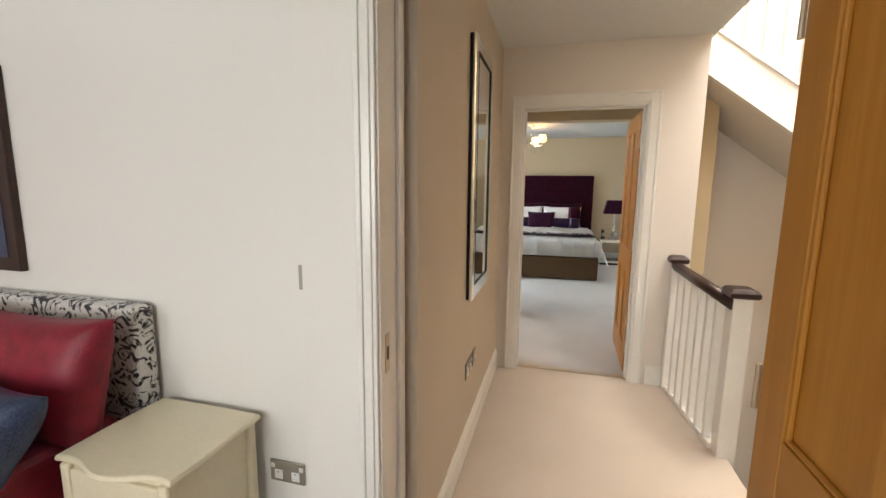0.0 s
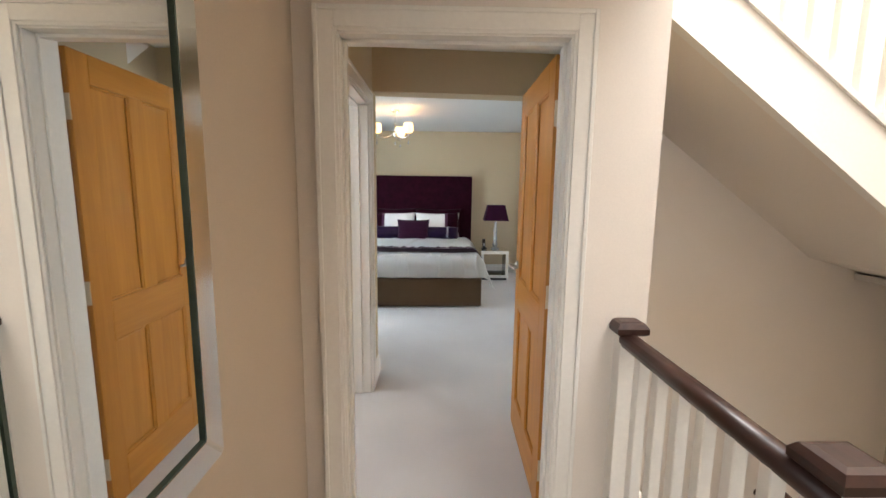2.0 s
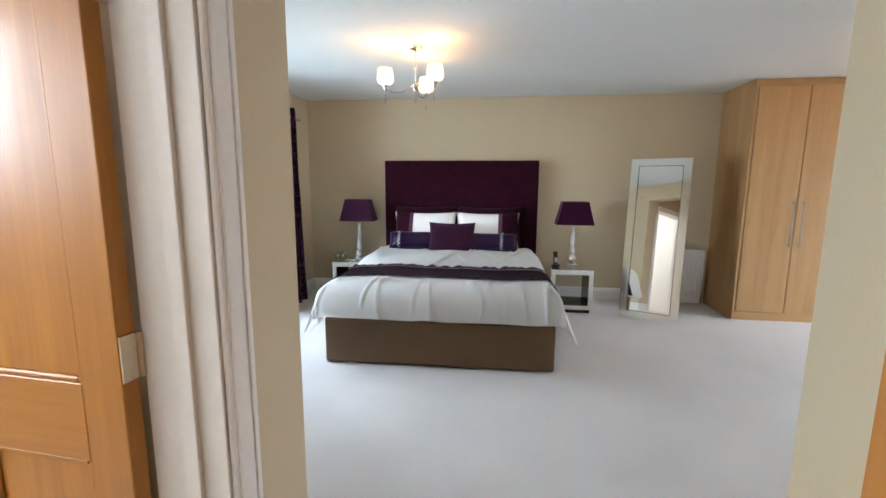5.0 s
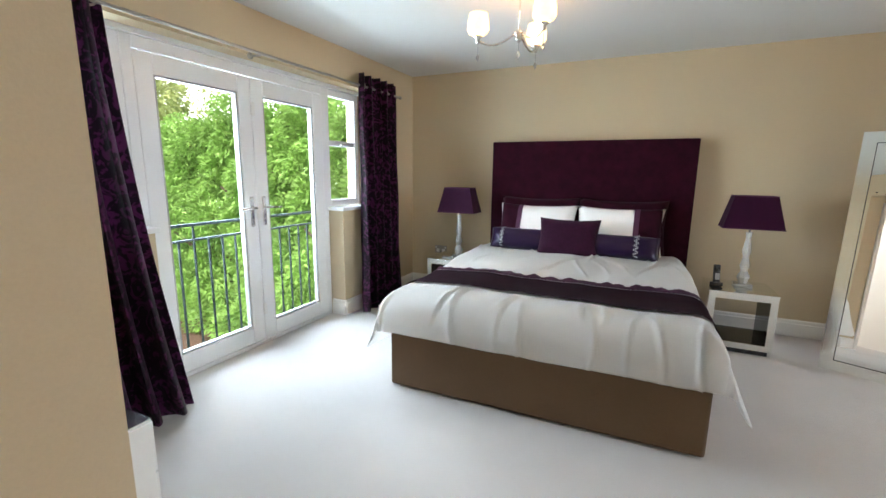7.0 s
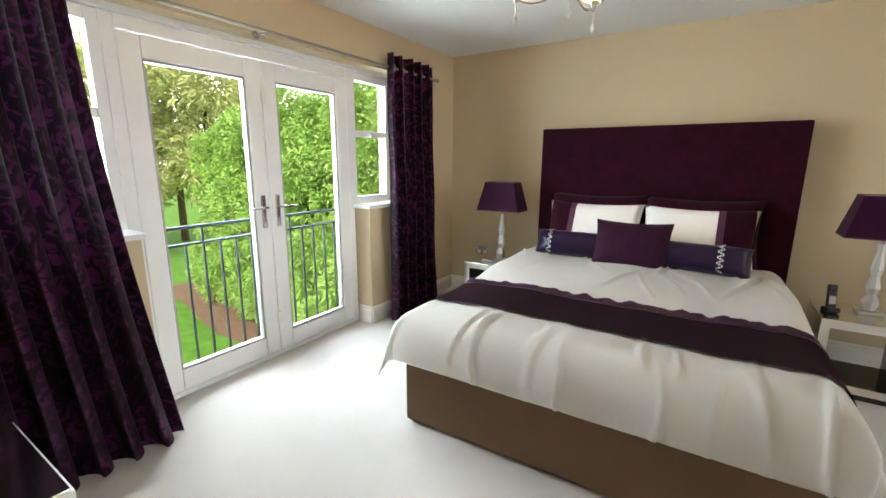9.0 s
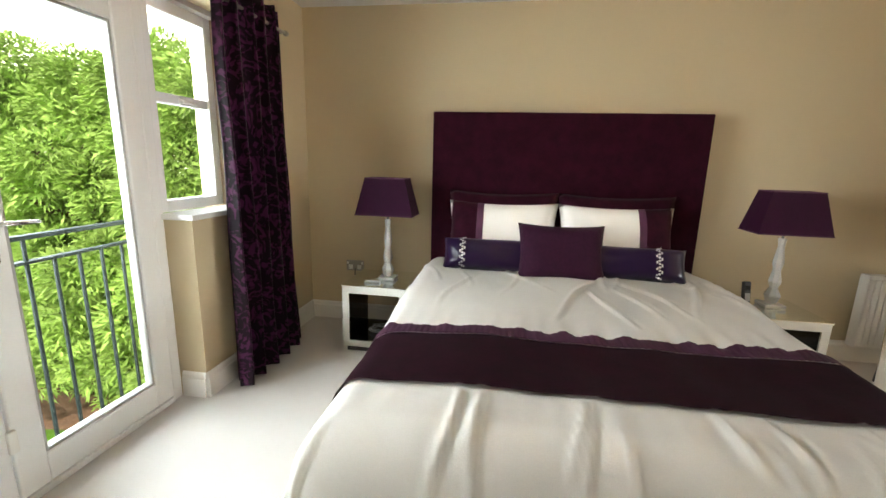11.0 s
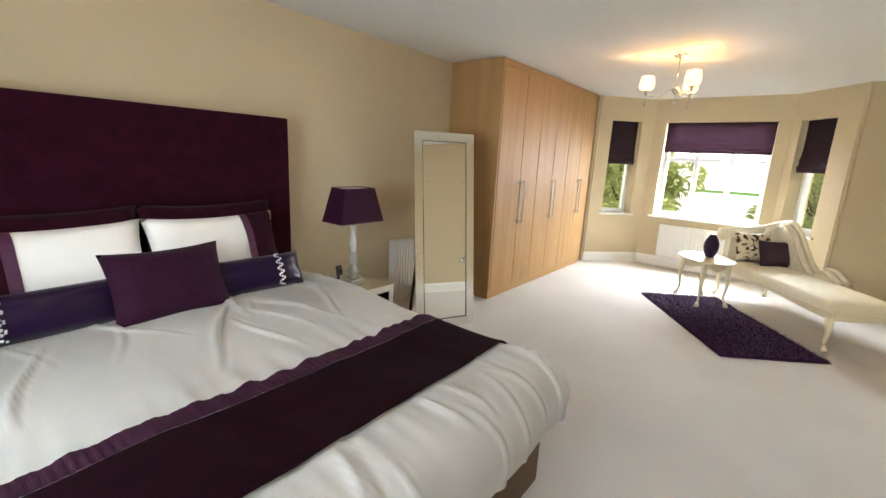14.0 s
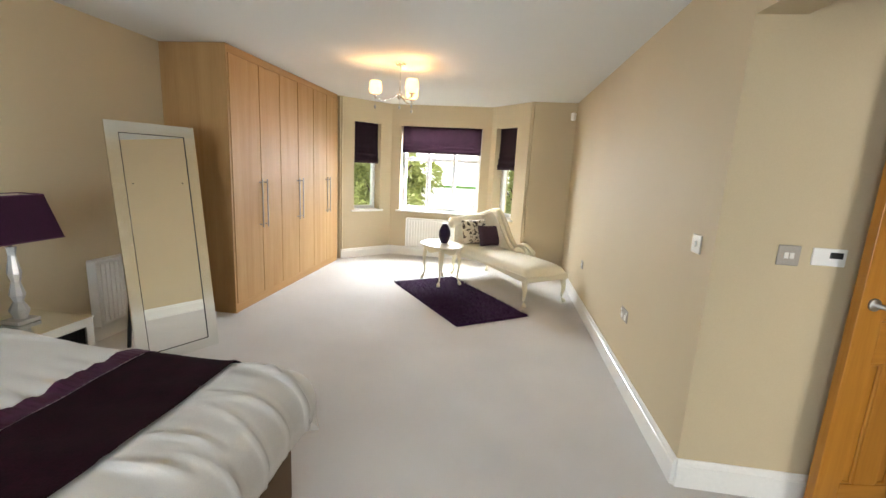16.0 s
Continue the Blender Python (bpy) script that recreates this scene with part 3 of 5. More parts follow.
def rail_between(bm, a, b, w=0.065, h=0.055):
    """A moulded handrail from a to b."""
    a, b = Vector(a), Vector(b)
    d = b - a
    u = Vector((d.y, -d.x, 0)).normalized()
    v = u.cross(d.normalized())
    v = v if v.z > 0 else -v
    prof = [(-0.3, -0.5), (0.3, -0.5), (0.5, -0.1), (0.5, 0.2), (0.35, 0.45), (0, 0.52), (-0.35, 0.45), (-0.5, 0.2), (-0.5, -0.1)]
    ra = [bm.verts.new(a + u * p * w + v * q * h) for p, q in prof]
    rb = [bm.verts.new(b + u * p * w + v * q * h) for p, q in prof]
    n = len(prof)
    for i in range(n):
        bm.faces.new((ra[i], ra[(i + 1) % n], rb[(i + 1) % n], rb[i]))
    bm.faces.new(ra[::-1])
    bm.faces.new(rb)
    bmesh.ops.recalc_face_normals(bm, faces=bm.faces)
    return bm


newel(0.96, 2.09, -0.2, 0.925)
newel(0.855, 2.86, 0.0, 0.965, s=0.075)
bal = thing("landing_balustrade", "white landing balusters under a dark wooden handrail", "balustrade", pose(0, 0, 0))
part("handrail", rail_between(bmesh.new(), (0.845, 2.83, 0.895), (0.925, 2.05, 0.84)), DARKWOOD, bal, "dark stained wooden handrail", True)
part("base_rail", prism(bmesh.new(), [(0.90, 2.13), (0.965, 2.13), (0.90, 2.82), (0.83, 2.82)], "z", 0.0, 0.03), GLOSS, bal)
for i in range(6):
    y = 2.20 + i * 0.105
    part("baluster", blk(0.925 - 0.02 - (y - 2.05) * 0.103, 0.925 + 0.02 - (y - 2.05) * 0.103, y - 0.02, y + 0.02, 0.03, 0.825 + (y - 2.05) * 0.07, 0.003, 1), GLOSS, bal)

# upper flight: rises towards the landing wall, its open side to the landing
up = thing("upper_stair_flight", "white stair flight with closed string, seen from below", "staircase", kind="structure")
FX0, FX1, YF = 0.945, 3.38, 4.1


def fz(x):
    return 1.943 - SL * (x - 1.4)


bm = bmesh.new()
prism(bm, [(FX0, fz(FX0)), (FX1, fz(FX1)), (FX1, fz(FX1) + 0.33), (FX0, fz(FX0) + 0.33)], "y", 3.20, 3.24)
part("string", bm, GLOSS, up)
bm = bmesh.new()
prism(bm, [(FX0, fz(FX0) + 0.31), (FX1, fz(FX1) + 0.31), (FX1, fz(FX1) + 0.34), (FX0, fz(FX0) + 0.34)], "y", 3.185, 3.25)
prism(bm, [(FX0, fz(FX0)), (FX1, fz(FX1)), (FX1, fz(FX1) + 0.025), (FX0, fz(FX0) + 0.025)], "y", 3.188, 3.20)
part("string_moulding", bm, GLOSS, up)
bm = bmesh.new()
prism(bm, [(0.945, fz(0.945) + 0.01), (2.65, fz(2.65) + 0.01), (2.65, fz(2.65) + 0.06), (0.945, fz(0.945) + 0.06)], "y", 3.235, YF)
prism(bm, [(2.65, fz(2.65) + 0.012), (3.4, fz(2.65) - 0.19), (3.4, fz(2.65) - 0.12), (2.65, fz(2.65) + 0.06)], "y", 3.24, YF)
part("soffit", bm, PALE, up, "plastered sloping underside")
for i in range(10):
    x = 3.20 - i * 0.22
    part("tread", blk(x - 0.23, x, 3.24, YF - 0.01, fz(x - 0.24) + 0.10, fz(x - 0.24) + 0.14), CARPET, up)
ub = thing("upper_balustrade", "row of white balusters under a dark sloping handrail", "balustrade")
for i in range(16):
    x = 1.01 + i * 0.12
    part("baluster", blk(x - 0.021, x + 0.021, 3.20, 3.24, fz(x) + 0.33, fz(x) + 1.04, 0.003, 1), GLOSS, ub)
part("handrail", rail_between(bmesh.new(), (FX0, 3.22, fz(FX0) + 1.06), (FX1, 3.22, fz(FX1) + 1.06)), DARKWOOD, ub, "dark stained wooden handrail", True)

# lower flight, going down beside the well
lb = thing("lower_balustrade", "white balusters and dark handrail of the lower flight", "balustrade")
part("handrail", rail_between(bmesh.new(), (1.70, 3.0, -0.05), (1.70, 1.5, 1.28)), DARKWOOD, lb, "dark stained wooden handrail", True)
for i in range(12):
    y = 2.93 - i * 0.105
    part("baluster", blk(1.68, 1.72, y - 0.02, y + 0.02, -1.0 + (3.0 - y) * 0.887, -0.08 + (3.0 - y) * 0.887, 0.003, 1), GLOSS, lb)
bm = bmesh.new()
prism(bm, [(3.1, -1.15), (1.5, 0.27), (1.5, -0.05), (3.1, -1.45)], "x", 1.67, 1.73)
part("string", bm, GLOSS, lb)
newel(1.655, 2.99, -2.8, 0.12, s=0.085)
fl = thing("lower_stair_flight", "carpeted stair flight going down", "staircase", kind="structure")
for i in range(9):
    y = 1.55 + i * 0.22
    part("tread", blk(1.73, 2.91, y, y + 0.24, -0.05 - i * 0.185 - 0.2, -0.05 - i * 0.185), CARPET, fl)


# ---- bedroom windows ----
def casement(name, m, w, h, label, mull=(), trans=(), fr=0.06, mid=0.05, depth=0.07):
    """A glazed frame: x along, y out of the room, z up; mull and trans are fractions."""
    win = thing(name, label, "window", m, kind="structure")
    bm = bmesh.new()
    box(bm, 0, fr, 0, depth, 0, h, 0.006)
    box(bm, w - fr, w, 0, depth, 0, h, 0.006)
    box(bm, fr, w - fr, 0, depth, 0, fr, 0.006)
    box(bm, fr, w - fr, 0, depth, h - fr, h, 0.006)
    part("window_frame", bm, UPVC, win)
    xs = [0] + [f * w for f in mull] + [w]
    zs = [0] + [f * h for f in trans] + [h]
    for x in xs[1:-1]:
        part("mullion", blk(x - mid / 2, x + mid / 2, 0.006, depth - 0.006, fr, h - fr, 0.006), UPVC, win)
    for z in zs[1:-1]:
        part("transom", blk(fr, w - fr, 0.008, depth - 0.008, z - mid / 2, z + mid / 2, 0.006), UPVC, win)
    for xa, xb in zip(xs, xs[1:]):
        for za, zb in zip(zs, zs[1:]):
            p = part("pane", blk(xa + mid / 2, xb - mid / 2, depth / 2 - 0.004, depth / 2 + 0.004, za + mid / 2, zb - mid / 2), GLASS, win)
            p.visible_shadow = False
    return win


WX = -2.31
# the frames face east: x of the frame runs along -y there
def west(y, z):
    return Matrix.Translation((WX, y, z)) @ Matrix.Rotation(math.pi / 2, 4, "Z")


for nm, ya, yb in (("window_1", FD1 + 0.02, WY1), ("window_2", WY0, FD0 - 0.02)):
    casement(nm, west(ya, SILL), yb - ya, HEAD - 0.03 - SILL, "white side light with a small top opener beside the french doors", (), (0.55,))
    bm = blk(WX + 0.005, WEST + 0.03, ya - 0.01, yb, SILL - 0.03, SILL, 0.006)
    setting("trim", bm, UPVC, "white window board of the side light", "window sill")
    h = thing("window_handle", "small white window catch", "handle", west(ya + 0.2, SILL + 0.56))
    part("lever", blk(0, 0.11, -0.03, -0.012, 0, 0.018, 0.005), WHITEPLASTIC, h)
    part("plate", blk(0.0, 0.05, -0.013, -0.002, -0.008, 0.026, 0.004), WHITEPLASTIC, h)
# frame round the door pair
bm = blk(WX - 0.07, WX + 0.01, FD0 - 0.03, FD0 + 0.03, 0, HEAD - 0.03, 0.006)
box(bm, WX - 0.07, WX + 0.01, FD1 - 0.03, FD1 + 0.03, 0, HEAD - 0.03, 0.006)
box(bm, WX - 0.07, WX + 0.01, FD0 + 0.03, FD1 - 0.03, 2.0, HEAD - 0.03, 0.006)
box(bm, WX - 0.07, WX + 0.02, FD0 + 0.03, FD1 - 0.03, 0, 0.03, 0.006)
box(bm, WX - 0.08, WX + 0.04, WY0 + 0.002, WY1 - 0.002, HEAD - 0.0305, HEAD - 0.001)
setting("trim", bm, UPVC, "white outer frame of the french doors", "door frame")


def french_leaf(name, y0, y1, handle_y, hs):
    """A tall glazed door leaf with one pane and a lever handle."""
    w = y1 - y0
    d = thing(name, "white glazed french door leaf with a chrome lever", "door", west(y0, 0.03), kind="structure")
    st, h = 0.105, 1.965
    bm = blk(0, st, -0.012, 0.05, 0, h, 0.008)
    box(bm, w - st, w, -0.012, 0.05, 0, h, 0.008)
    box(bm, st, w - st, -0.012, 0.05, 0, 0.125, 0.008)
    box(bm, st, w - st, -0.012, 0.05, h - 0.115, h, 0.008)
    part("leaf_frame", bm, UPVC, d)
    bm = blk(st, st + 0.014, -0.004, 0.04, 0.125, h - 0.115, 0.005)
    box(bm, w - st - 0.014, w - st, -0.004, 0.04, 0.125, h - 0.115, 0.005)
    box(bm, st, w - st, -0.004, 0.04, 0.125, 0.139, 0.005)
    box(bm, st, w - st, -0.004, 0.04, h - 0.129, h - 0.115, 0.005)
    part("glazing_bead", bm, GREYPLASTIC, d, "pale grey glazing bead")
    p = part("pane", blk(st, w - st, 0.015, 0.025, 0.125, h - 0.115), GLASS, d)
    p.visible_shadow = False
    x = handle_y - y0
    part("handle_plate", blk(x - 0.017, x + 0.017, -0.022, -0.012, 0.90, 1.12, 0.006), CHROME, d, "chrome handle plate")
    bm = bmesh.new()
    tube(bm, [(x, -0.02, 1.04), (x, -0.06, 1.04), (x + hs * 0.03, -0.066, 1.04), (x + hs * 0.13, -0.06, 1.035)], [0.009, 0.009, 0.009, 0.007])
    part("lever", bm, CHROME, d, "chrome lever handle", True)
    bm = lathe(bmesh.new(), [(0.008, 0), (0.008, 0.008), (0.0, 0.0085)], 14, Matrix.Translation((x, -0.022, 0.95)) @ Matrix.Rotation(math.pi / 2, 4, "X"))
    part("lock_cylinder", bm, STEEL, d, "", True)
    for z in (0.25, 1.0, 1.75):
        xx = 0 if hs > 0 else w
        part("hinge", blk(xx - 0.012, xx + 0.012, -0.03, -0.012, z - 0.045, z + 0.045, 0.005), WHITEPLASTIC, d)
    return d


FM = 6.495
french_leaf("door_4", FD0 + 0.03, FM - 0.003, FM - 0.055, -1)
french_leaf("door_5", FM + 0.003, FD1 - 0.03, FM + 0.055, 1)

# bay windows
casement("window_3", MC @ Matrix.Translation((0.16, 0.16, BAYZ0 + 0.03)), 1.28, BAYZ1 - BAYZ0 - 0.03, "white three-light casement window in the bay", (0.335, 0.665), (0.62,), 0.055, 0.06)
casement("window_4", MN @ Matrix.Translation((0.22, 0.16, BAYZ0 + 0.03)), 0.46, BAYZ1 - BAYZ0 - 0.03, "white narrow casement window in the bay", (), (0.62,), 0.05, 0.05)
casement("window_5", MS @ Matrix.Translation((0.12, 0.16, BAYZ0 + 0.03)), 0.46, BAYZ1 - BAYZ0 - 0.03, "white narrow casement window in the bay", (), (0.62,), 0.05, 0.05)
bm = blk(0.10, 1.50, -0.03, 0.16, BAYZ0, BAYZ0 + 0.028, 0.006)
bmesh.ops.transform(bm, matrix=MC, verts=bm.verts)
setting("trim", bm, GLOSS, "white window board of the bay", "window sill")
for mm, s0 in ((MN, 0.22), (MS, 0.12)):
    bm = blk(s0 - 0.05, s0 + 0.51, -0.03, 0.16, BAYZ0, BAYZ0 + 0.028, 0.006)
    bmesh.ops.transform(bm, matrix=mm, verts=bm.verts)
    setting("trim", bm, GLOSS, "white window board of the bay", "window sill")


def roman_blind(m, w, drop, folds=3):
    """A part-raised roman blind: a flat sheet over a stack of soft folds."""
    b = thing("roman_blind", "dark plum roman blind drawn part way up", "blind", m, "blinds of the bay")

    def fn(u, v):
        z = -v * drop
        low = max(0.0, (v - 0.55) / 0.45)
        bulge = 0.03 * low * abs(math.sin(low * folds * math.pi)) + 0.012 * low
        return Vector(((u - 0.5) * w, -bulge + 0.004 * noise.noise(Vector((u * 3, v * 4, w))), z))
    bm = grid(bmesh.new(), 8, 36, fn)
    bmesh.ops.solidify(bm, geom=bm.faces, thickness=0.008)
    part("cloth", bm, BLIND, b, "", True)
    part("headrail", blk(-w / 2, w / 2, 0.006, 0.03, -0.03, 0.0, 0.003), BLIND, b)
    part("bottom_bar", blk(-w / 2 + 0.005, w / 2 - 0.005, -0.035, -0.012, -drop - 0.012, -drop + 0.008, 0.004), BLIND, b)
    return b


roman_blind(MC @ Matrix.Translation((0.80, 0.08, BAYZ1)), 1.26, 0.40)
roman_blind(MN @ Matrix.Translation((0.45, 0.08, BAYZ1)), 0.44, 0.60)
roman_blind(MS @ Matrix.Translation((0.35, 0.08, BAYZ1)), 0.44, 0.60)


# ---- curtains ----
def curtain(y0, y1, flare, label, folds=7, seed=0, xoff=0.0):
    """Heavy eyelet curtain in deep folds, wider and further out at the hem."""
    c = thing("curtain", label, "curtain", pose(WEST + 0.10, 0, 0), "pair of bedroom curtains")
    ya, yb = y0, y1

    def fn(u, v):
        z = 2.20 - v * 2.19
        amp = 0.050 + 0.022 * v
        f0, f1, fx = flare
        k = v ** 1.6
        yy = (ya + k * f0) + u * ((yb + k * f1) - (ya + k * f0))
        ph = u * folds * 2 * math.pi + 0.5 * noise.noise(Vector((u * 3, v * 1.5, seed)))
        xx = amp * math.sin(ph) + 0.02 * noise.noise(Vector((u * 6, v * 3, seed + 5))) + fx * k + xoff
        yy += 0.012 * math.cos(ph * 2)
        return Vector((xx, yy, z + (0.012 * math.sin(ph) if v > 0.97 else 0)))
    bm = grid(bmesh.new(), folds * 20, 40, fn)
    bmesh.ops.solidify(bm, geom=bm.faces, thickness=0.004)
    cl = part("cloth", bm, CURTAIN, c, "", True)
    for i in range(folds):
        u = (i + 0.5) / folds
        bm = bmesh.new()
        p = fn(u, 0.045)
        ring = [(p.x, p.y + 0.026 * math.cos(a), p.z + 0.026 * math.sin(a)) for a in [2 * math.pi * k / 14 for k in range(15)]]
        tube(bm, ring, 0.006, 6)
        part("eyelet", bm, STEEL, c, "brushed steel eyelet", True)
    return c


curtain(7.44, 8.06, (-0.03, 0.05, 0.02), "plum damask eyelet curtain hanging to the carpet", 5, 1)
curtain(4.76, 5.45, (0.0, 0.18, 0.12), "plum damask eyelet curtain spreading at the hem", 7, 2)
rod = thing("curtain_pole", "slim steel curtain pole on brackets", "curtain pole", pose(WEST + 0.10, 0, 2.10))
part("pole", tube(bmesh.new(), [(0, 4.72, 0), (0, 8.14, 0)], 0.010, 12), STEEL, rod, "", True)
for y in (4.74, 6.38, 8.11):
    bm = tube(bmesh.new(), [(-0.1, y, -0.005), (0.0, y, -0.012)], 0.006)
    lathe(bm, [(0.022, 0), (0.022, 0.006), (0, 0.007)], 14, Matrix.Translation((-0.1, y, -0.005)) @ Matrix.Rotation(math.pi / 2, 4, "Y"))
    part("bracket", bm, STEEL, rod, "", True)
for y in (4.70, 8.16):
    part("finial", lathe(bmesh.new(), [(0.0, -0.02), (0.014, -0.015), (0.018, 0), (0.014, 0.015), (0, 0.02)], 14, Matrix.Translation((0, y, 0)) @ Matrix.Rotation(math.pi / 2, 4, "X")), STEEL, rod, "", True)

# ---- bed ----
BX0, BX1, BY0, BY1 = -1.085, 0.645, 6.36, 8.42
bed = thing("bed", "king-size divan bed with a taupe base and a tall plum headboard", "bed", pose(-0.215, 7.4, 0))


def rel(bm, ob=bed):
    bmesh.ops.transform(bm, matrix=ob.matrix_world.inverted(), verts=bm.verts)
    return bm


# the divan stands a little askew to its headboard
ASKEW = Matrix.Translation((-0.215, 8.4, 0)) @ Matrix.Rotation(radians(1.1), 4, "Z") @ Matrix.Translation((0.215, -8.4, 0))


def askew(bm):
    bmesh.ops.transform(bm, matrix=ASKEW, verts=bm.verts)
    return bm


bpy.context.view_layer.update()
bm = blk(BX0, BX1, BY0, BY1, 0.012, 0.36, 0.018, 3)
part("divan_base", rel(askew(bm)), TAUPE, bed, "taupe faux suede divan base")
bm = blk(BX0 + 0.01, BX1 - 0.01, BY0 + 0.01, BY1, 0.36, 0.535, 0.05, 4)
part("mattress", rel(askew(bm)), WHITECOTTON, bed)
bm = blk(-1.116, 0.711, 8.43, NORTH - 0.004, 0.02, 1.655, 0.008, 2)
part("headboard", rel(bm), PLUM, bed, "tall flat plum velvet headboard")

# duvet: one sheet over the top, puffed at the foot and falling over both sides
crn = random.Random(12)
RIDGES = []
for k in range(40):
    front = k < 17
    q0 = crn.uniform(1.72, 2.05) if front else crn.uniform(0.0, 0.75)
    RIDGES.append((crn.uniform(BX0 - 0.1, BX1 + 0.1), q0, crn.uniform(-0.35, 0.35) * (0.6 if front else 1.6), crn.uniform(0.007, 0.014), crn.uniform(0.008, 0.017), crn.uniform(0.18, 0.42) if front else crn.uniform(0.25, 0.5)))


def ridge(x, q):
    h = 0.0
    for x0, q0, sl, w, amp, ln in RIDGES:
        t = (q - q0) / ln
        if -0.2 < t < 1.2:
            d = (x - x0 - sl * (q - q0) - 0.02 * math.sin(q * 9 + x0 * 20)) / w
            if abs(d) < 4:
                win = max(0.0, math.sin(math.pi * (t + 0.2) / 1.4)) ** 0.7
                h += amp * win * (math.exp(-d * d) - 0.45 * math.exp(-((d - 1.9) / 1.1) ** 2))
    return h


def duvet_point(u, v, lift=0.0):
    """u across from west to east, v from the pillows to the foot."""
    w = BX1 - BX0
    cx = (BX0 + BX1) / 2
    drop_side, drop_foot = 0.40, 0.215
    s = (u - 0.5) * (w + 2 * drop_side)
    top_y, len_top = 8.28, 8.28 - (BY0 - 0.05)
    q = v * (len_top + drop_foot)

    def roll(a, r, out):
        """How far out and how far down a cloth is that has run a past the edge."""
        a += r * 0.7
        if a <= 0:
            return a - r * 0.7, 0.0
        t = a / r
        if t < math.pi / 2:
            return r * math.sin(t) - r * 0.7, r * (1 - math.cos(t))
        e = a - r * math.pi / 2
        return r * 0.3 + out * e, r + 0.97 * e
    short = max(0.0, min(1.0, (q - len_top + 0.12) / (drop_foot + 0.12)))
    ox, dx = roll((abs(s) - w / 2) * (1 - 0.42 * short * short if abs(s) > w / 2 else 1), 0.11, 0.40)
    oy, dy = roll(q - len_top, 0.17, -0.16)
    both = max(0.0, min(1.0, dx / 0.25)) * max(0.0, min(1.0, dy / 0.2))
    x = cx + math.copysign(w / 2 + ox, s)
    y = top_y - (len_top + oy)
    m = max(dx, dy)
    z = 0.640 - m - 0.06 * min(dx, dy) - 0.02 * both
    puff = 0.024 * noise.noise(Vector((x * 2.2, y * 2.2, 3.0)))
    fine = 0.005 * noise.noise(Vector((x * 8.0 + 2 * y, y * 3.0, 7.0)))
    h = min(1.0, m / 0.22)
    near = max(0.0, 1 - abs(v - 0.572) / 0.17) if v < 0.575 else max(0.0, 1 - (v - 0.575) / 0.02)
    near = max(near, 0.8 * max(0.0, 1 - (v - 0.79) / 0.17) if v > 0.79 else 0.0)
    fine += 0.019 * near * near * noise.noise(Vector((s * 17.0 + 1.3 * q, q * 1.6, 11.0)))
    fold = ridge(x if dy >= dx else cx + s, q)
    scal = 0.013 * h * math.sin(x * 13 + 4 * noise.noise(Vector((x * 2.0, 0.5, 1)))) if dy >= dx else 0.016 * h * math.sin(y * 11 + 3 * noise.noise(Vector((0.3, y * 2.0, 4))))
    if dy >= dx:
        y -= fold * h * 1.2 + scal * 0.6
        z += 0.45 * scal * h
    else:
        x += math.copysign(fold * h + scal * 0.7, s)
    z += (puff + fine + fold) * (1 - 0.8 * h) + 0.010 * (1 - h)
    lf = max(0.0, min(1.0, (q - 0.55) / 0.6))
    z += 0.028 * math.sin(math.pi * min(1.0, q / 1.3)) * (1 - h) - 0.012 * lf * lf * (3 - 2 * lf)
    x -= math.copysign(0.02 * both, s)
    y += 0.05 * both
    return ASKEW @ (Vector((x, y, z + lift * (1 - h) + lift * 0.3)) + Vector((math.copysign(lift * h, s) if dx > dy else 0, -lift * h if dy >= dx else 0, 0)))


bm = grid(bmesh.new(), 190, 170, lambda u, v: duvet_point(u, v))
bmesh.ops.solidify(bm, geom=bm.faces, thickness=0.03)
duvet = tagged(part("duvet", bm, WHITECOTTON, None, "", True), "white cotton duvet with soft creases, hanging over the bed", "duvet")


# the plum band sewn across the duvet
def band(v0, v1, lift, n=10):
    bm = grid(bmesh.new(), 190, n, lambda u, v: duvet_point(0.006 + u * 0.988, v0 + v * (v1 - v0), lift))
    bmesh.ops.solidify(bm, geom=bm.faces, thickness=0.006)
    return bm


part("velvet_band", band(0.610, 0.783, 0.010, 26), PLUM, duvet, "plum velvet band sewn across", True)
bm = grid(bmesh.new(), 520, 6, lambda u, v: duvet_point(0.006 + u * 0.988, 0.572 + v * 0.038, 0.012 + 0.0008 * math.sin(u * 2 * math.pi * 104)))
bmesh.ops.solidify(bm, geom=bm.faces, thickness=0.004)
part("band_border", bm, PLUMBORDER, duvet, "ribbed mauve satin border", True)


def pillow(name, label, cat, m, w, h, d, mat, bands=()):
    """A cushion with upright bands of another cloth, from x0 to x1 as fractions of its width."""
    bm = cushion(bmesh.new(), w, h, d)
    p = tagged(part(name, bm, mat, None, "", True), label, cat)
    p.matrix_world = m
    for x0, x1, bmat, lab in bands:
        bm = cushion(bmesh.new(), w, h, d + 0.006, n=24)
        bmesh.ops.scale(bm, vec=(1.0, 1.02, 1.004), verts=bm.verts)
        for cut, inner in ((x0, False), (x1, True)):
            bmesh.ops.bisect_plane(bm, geom=list(bm.verts) + list(bm.edges) + list(bm.faces), plane_co=((cut - 0.5) * w, 0, 0), plane_no=(1, 0, 0), clear_inner=not inner, clear_outer=inner)
        part("band", bm, bmat, p, lab, True)
    return p


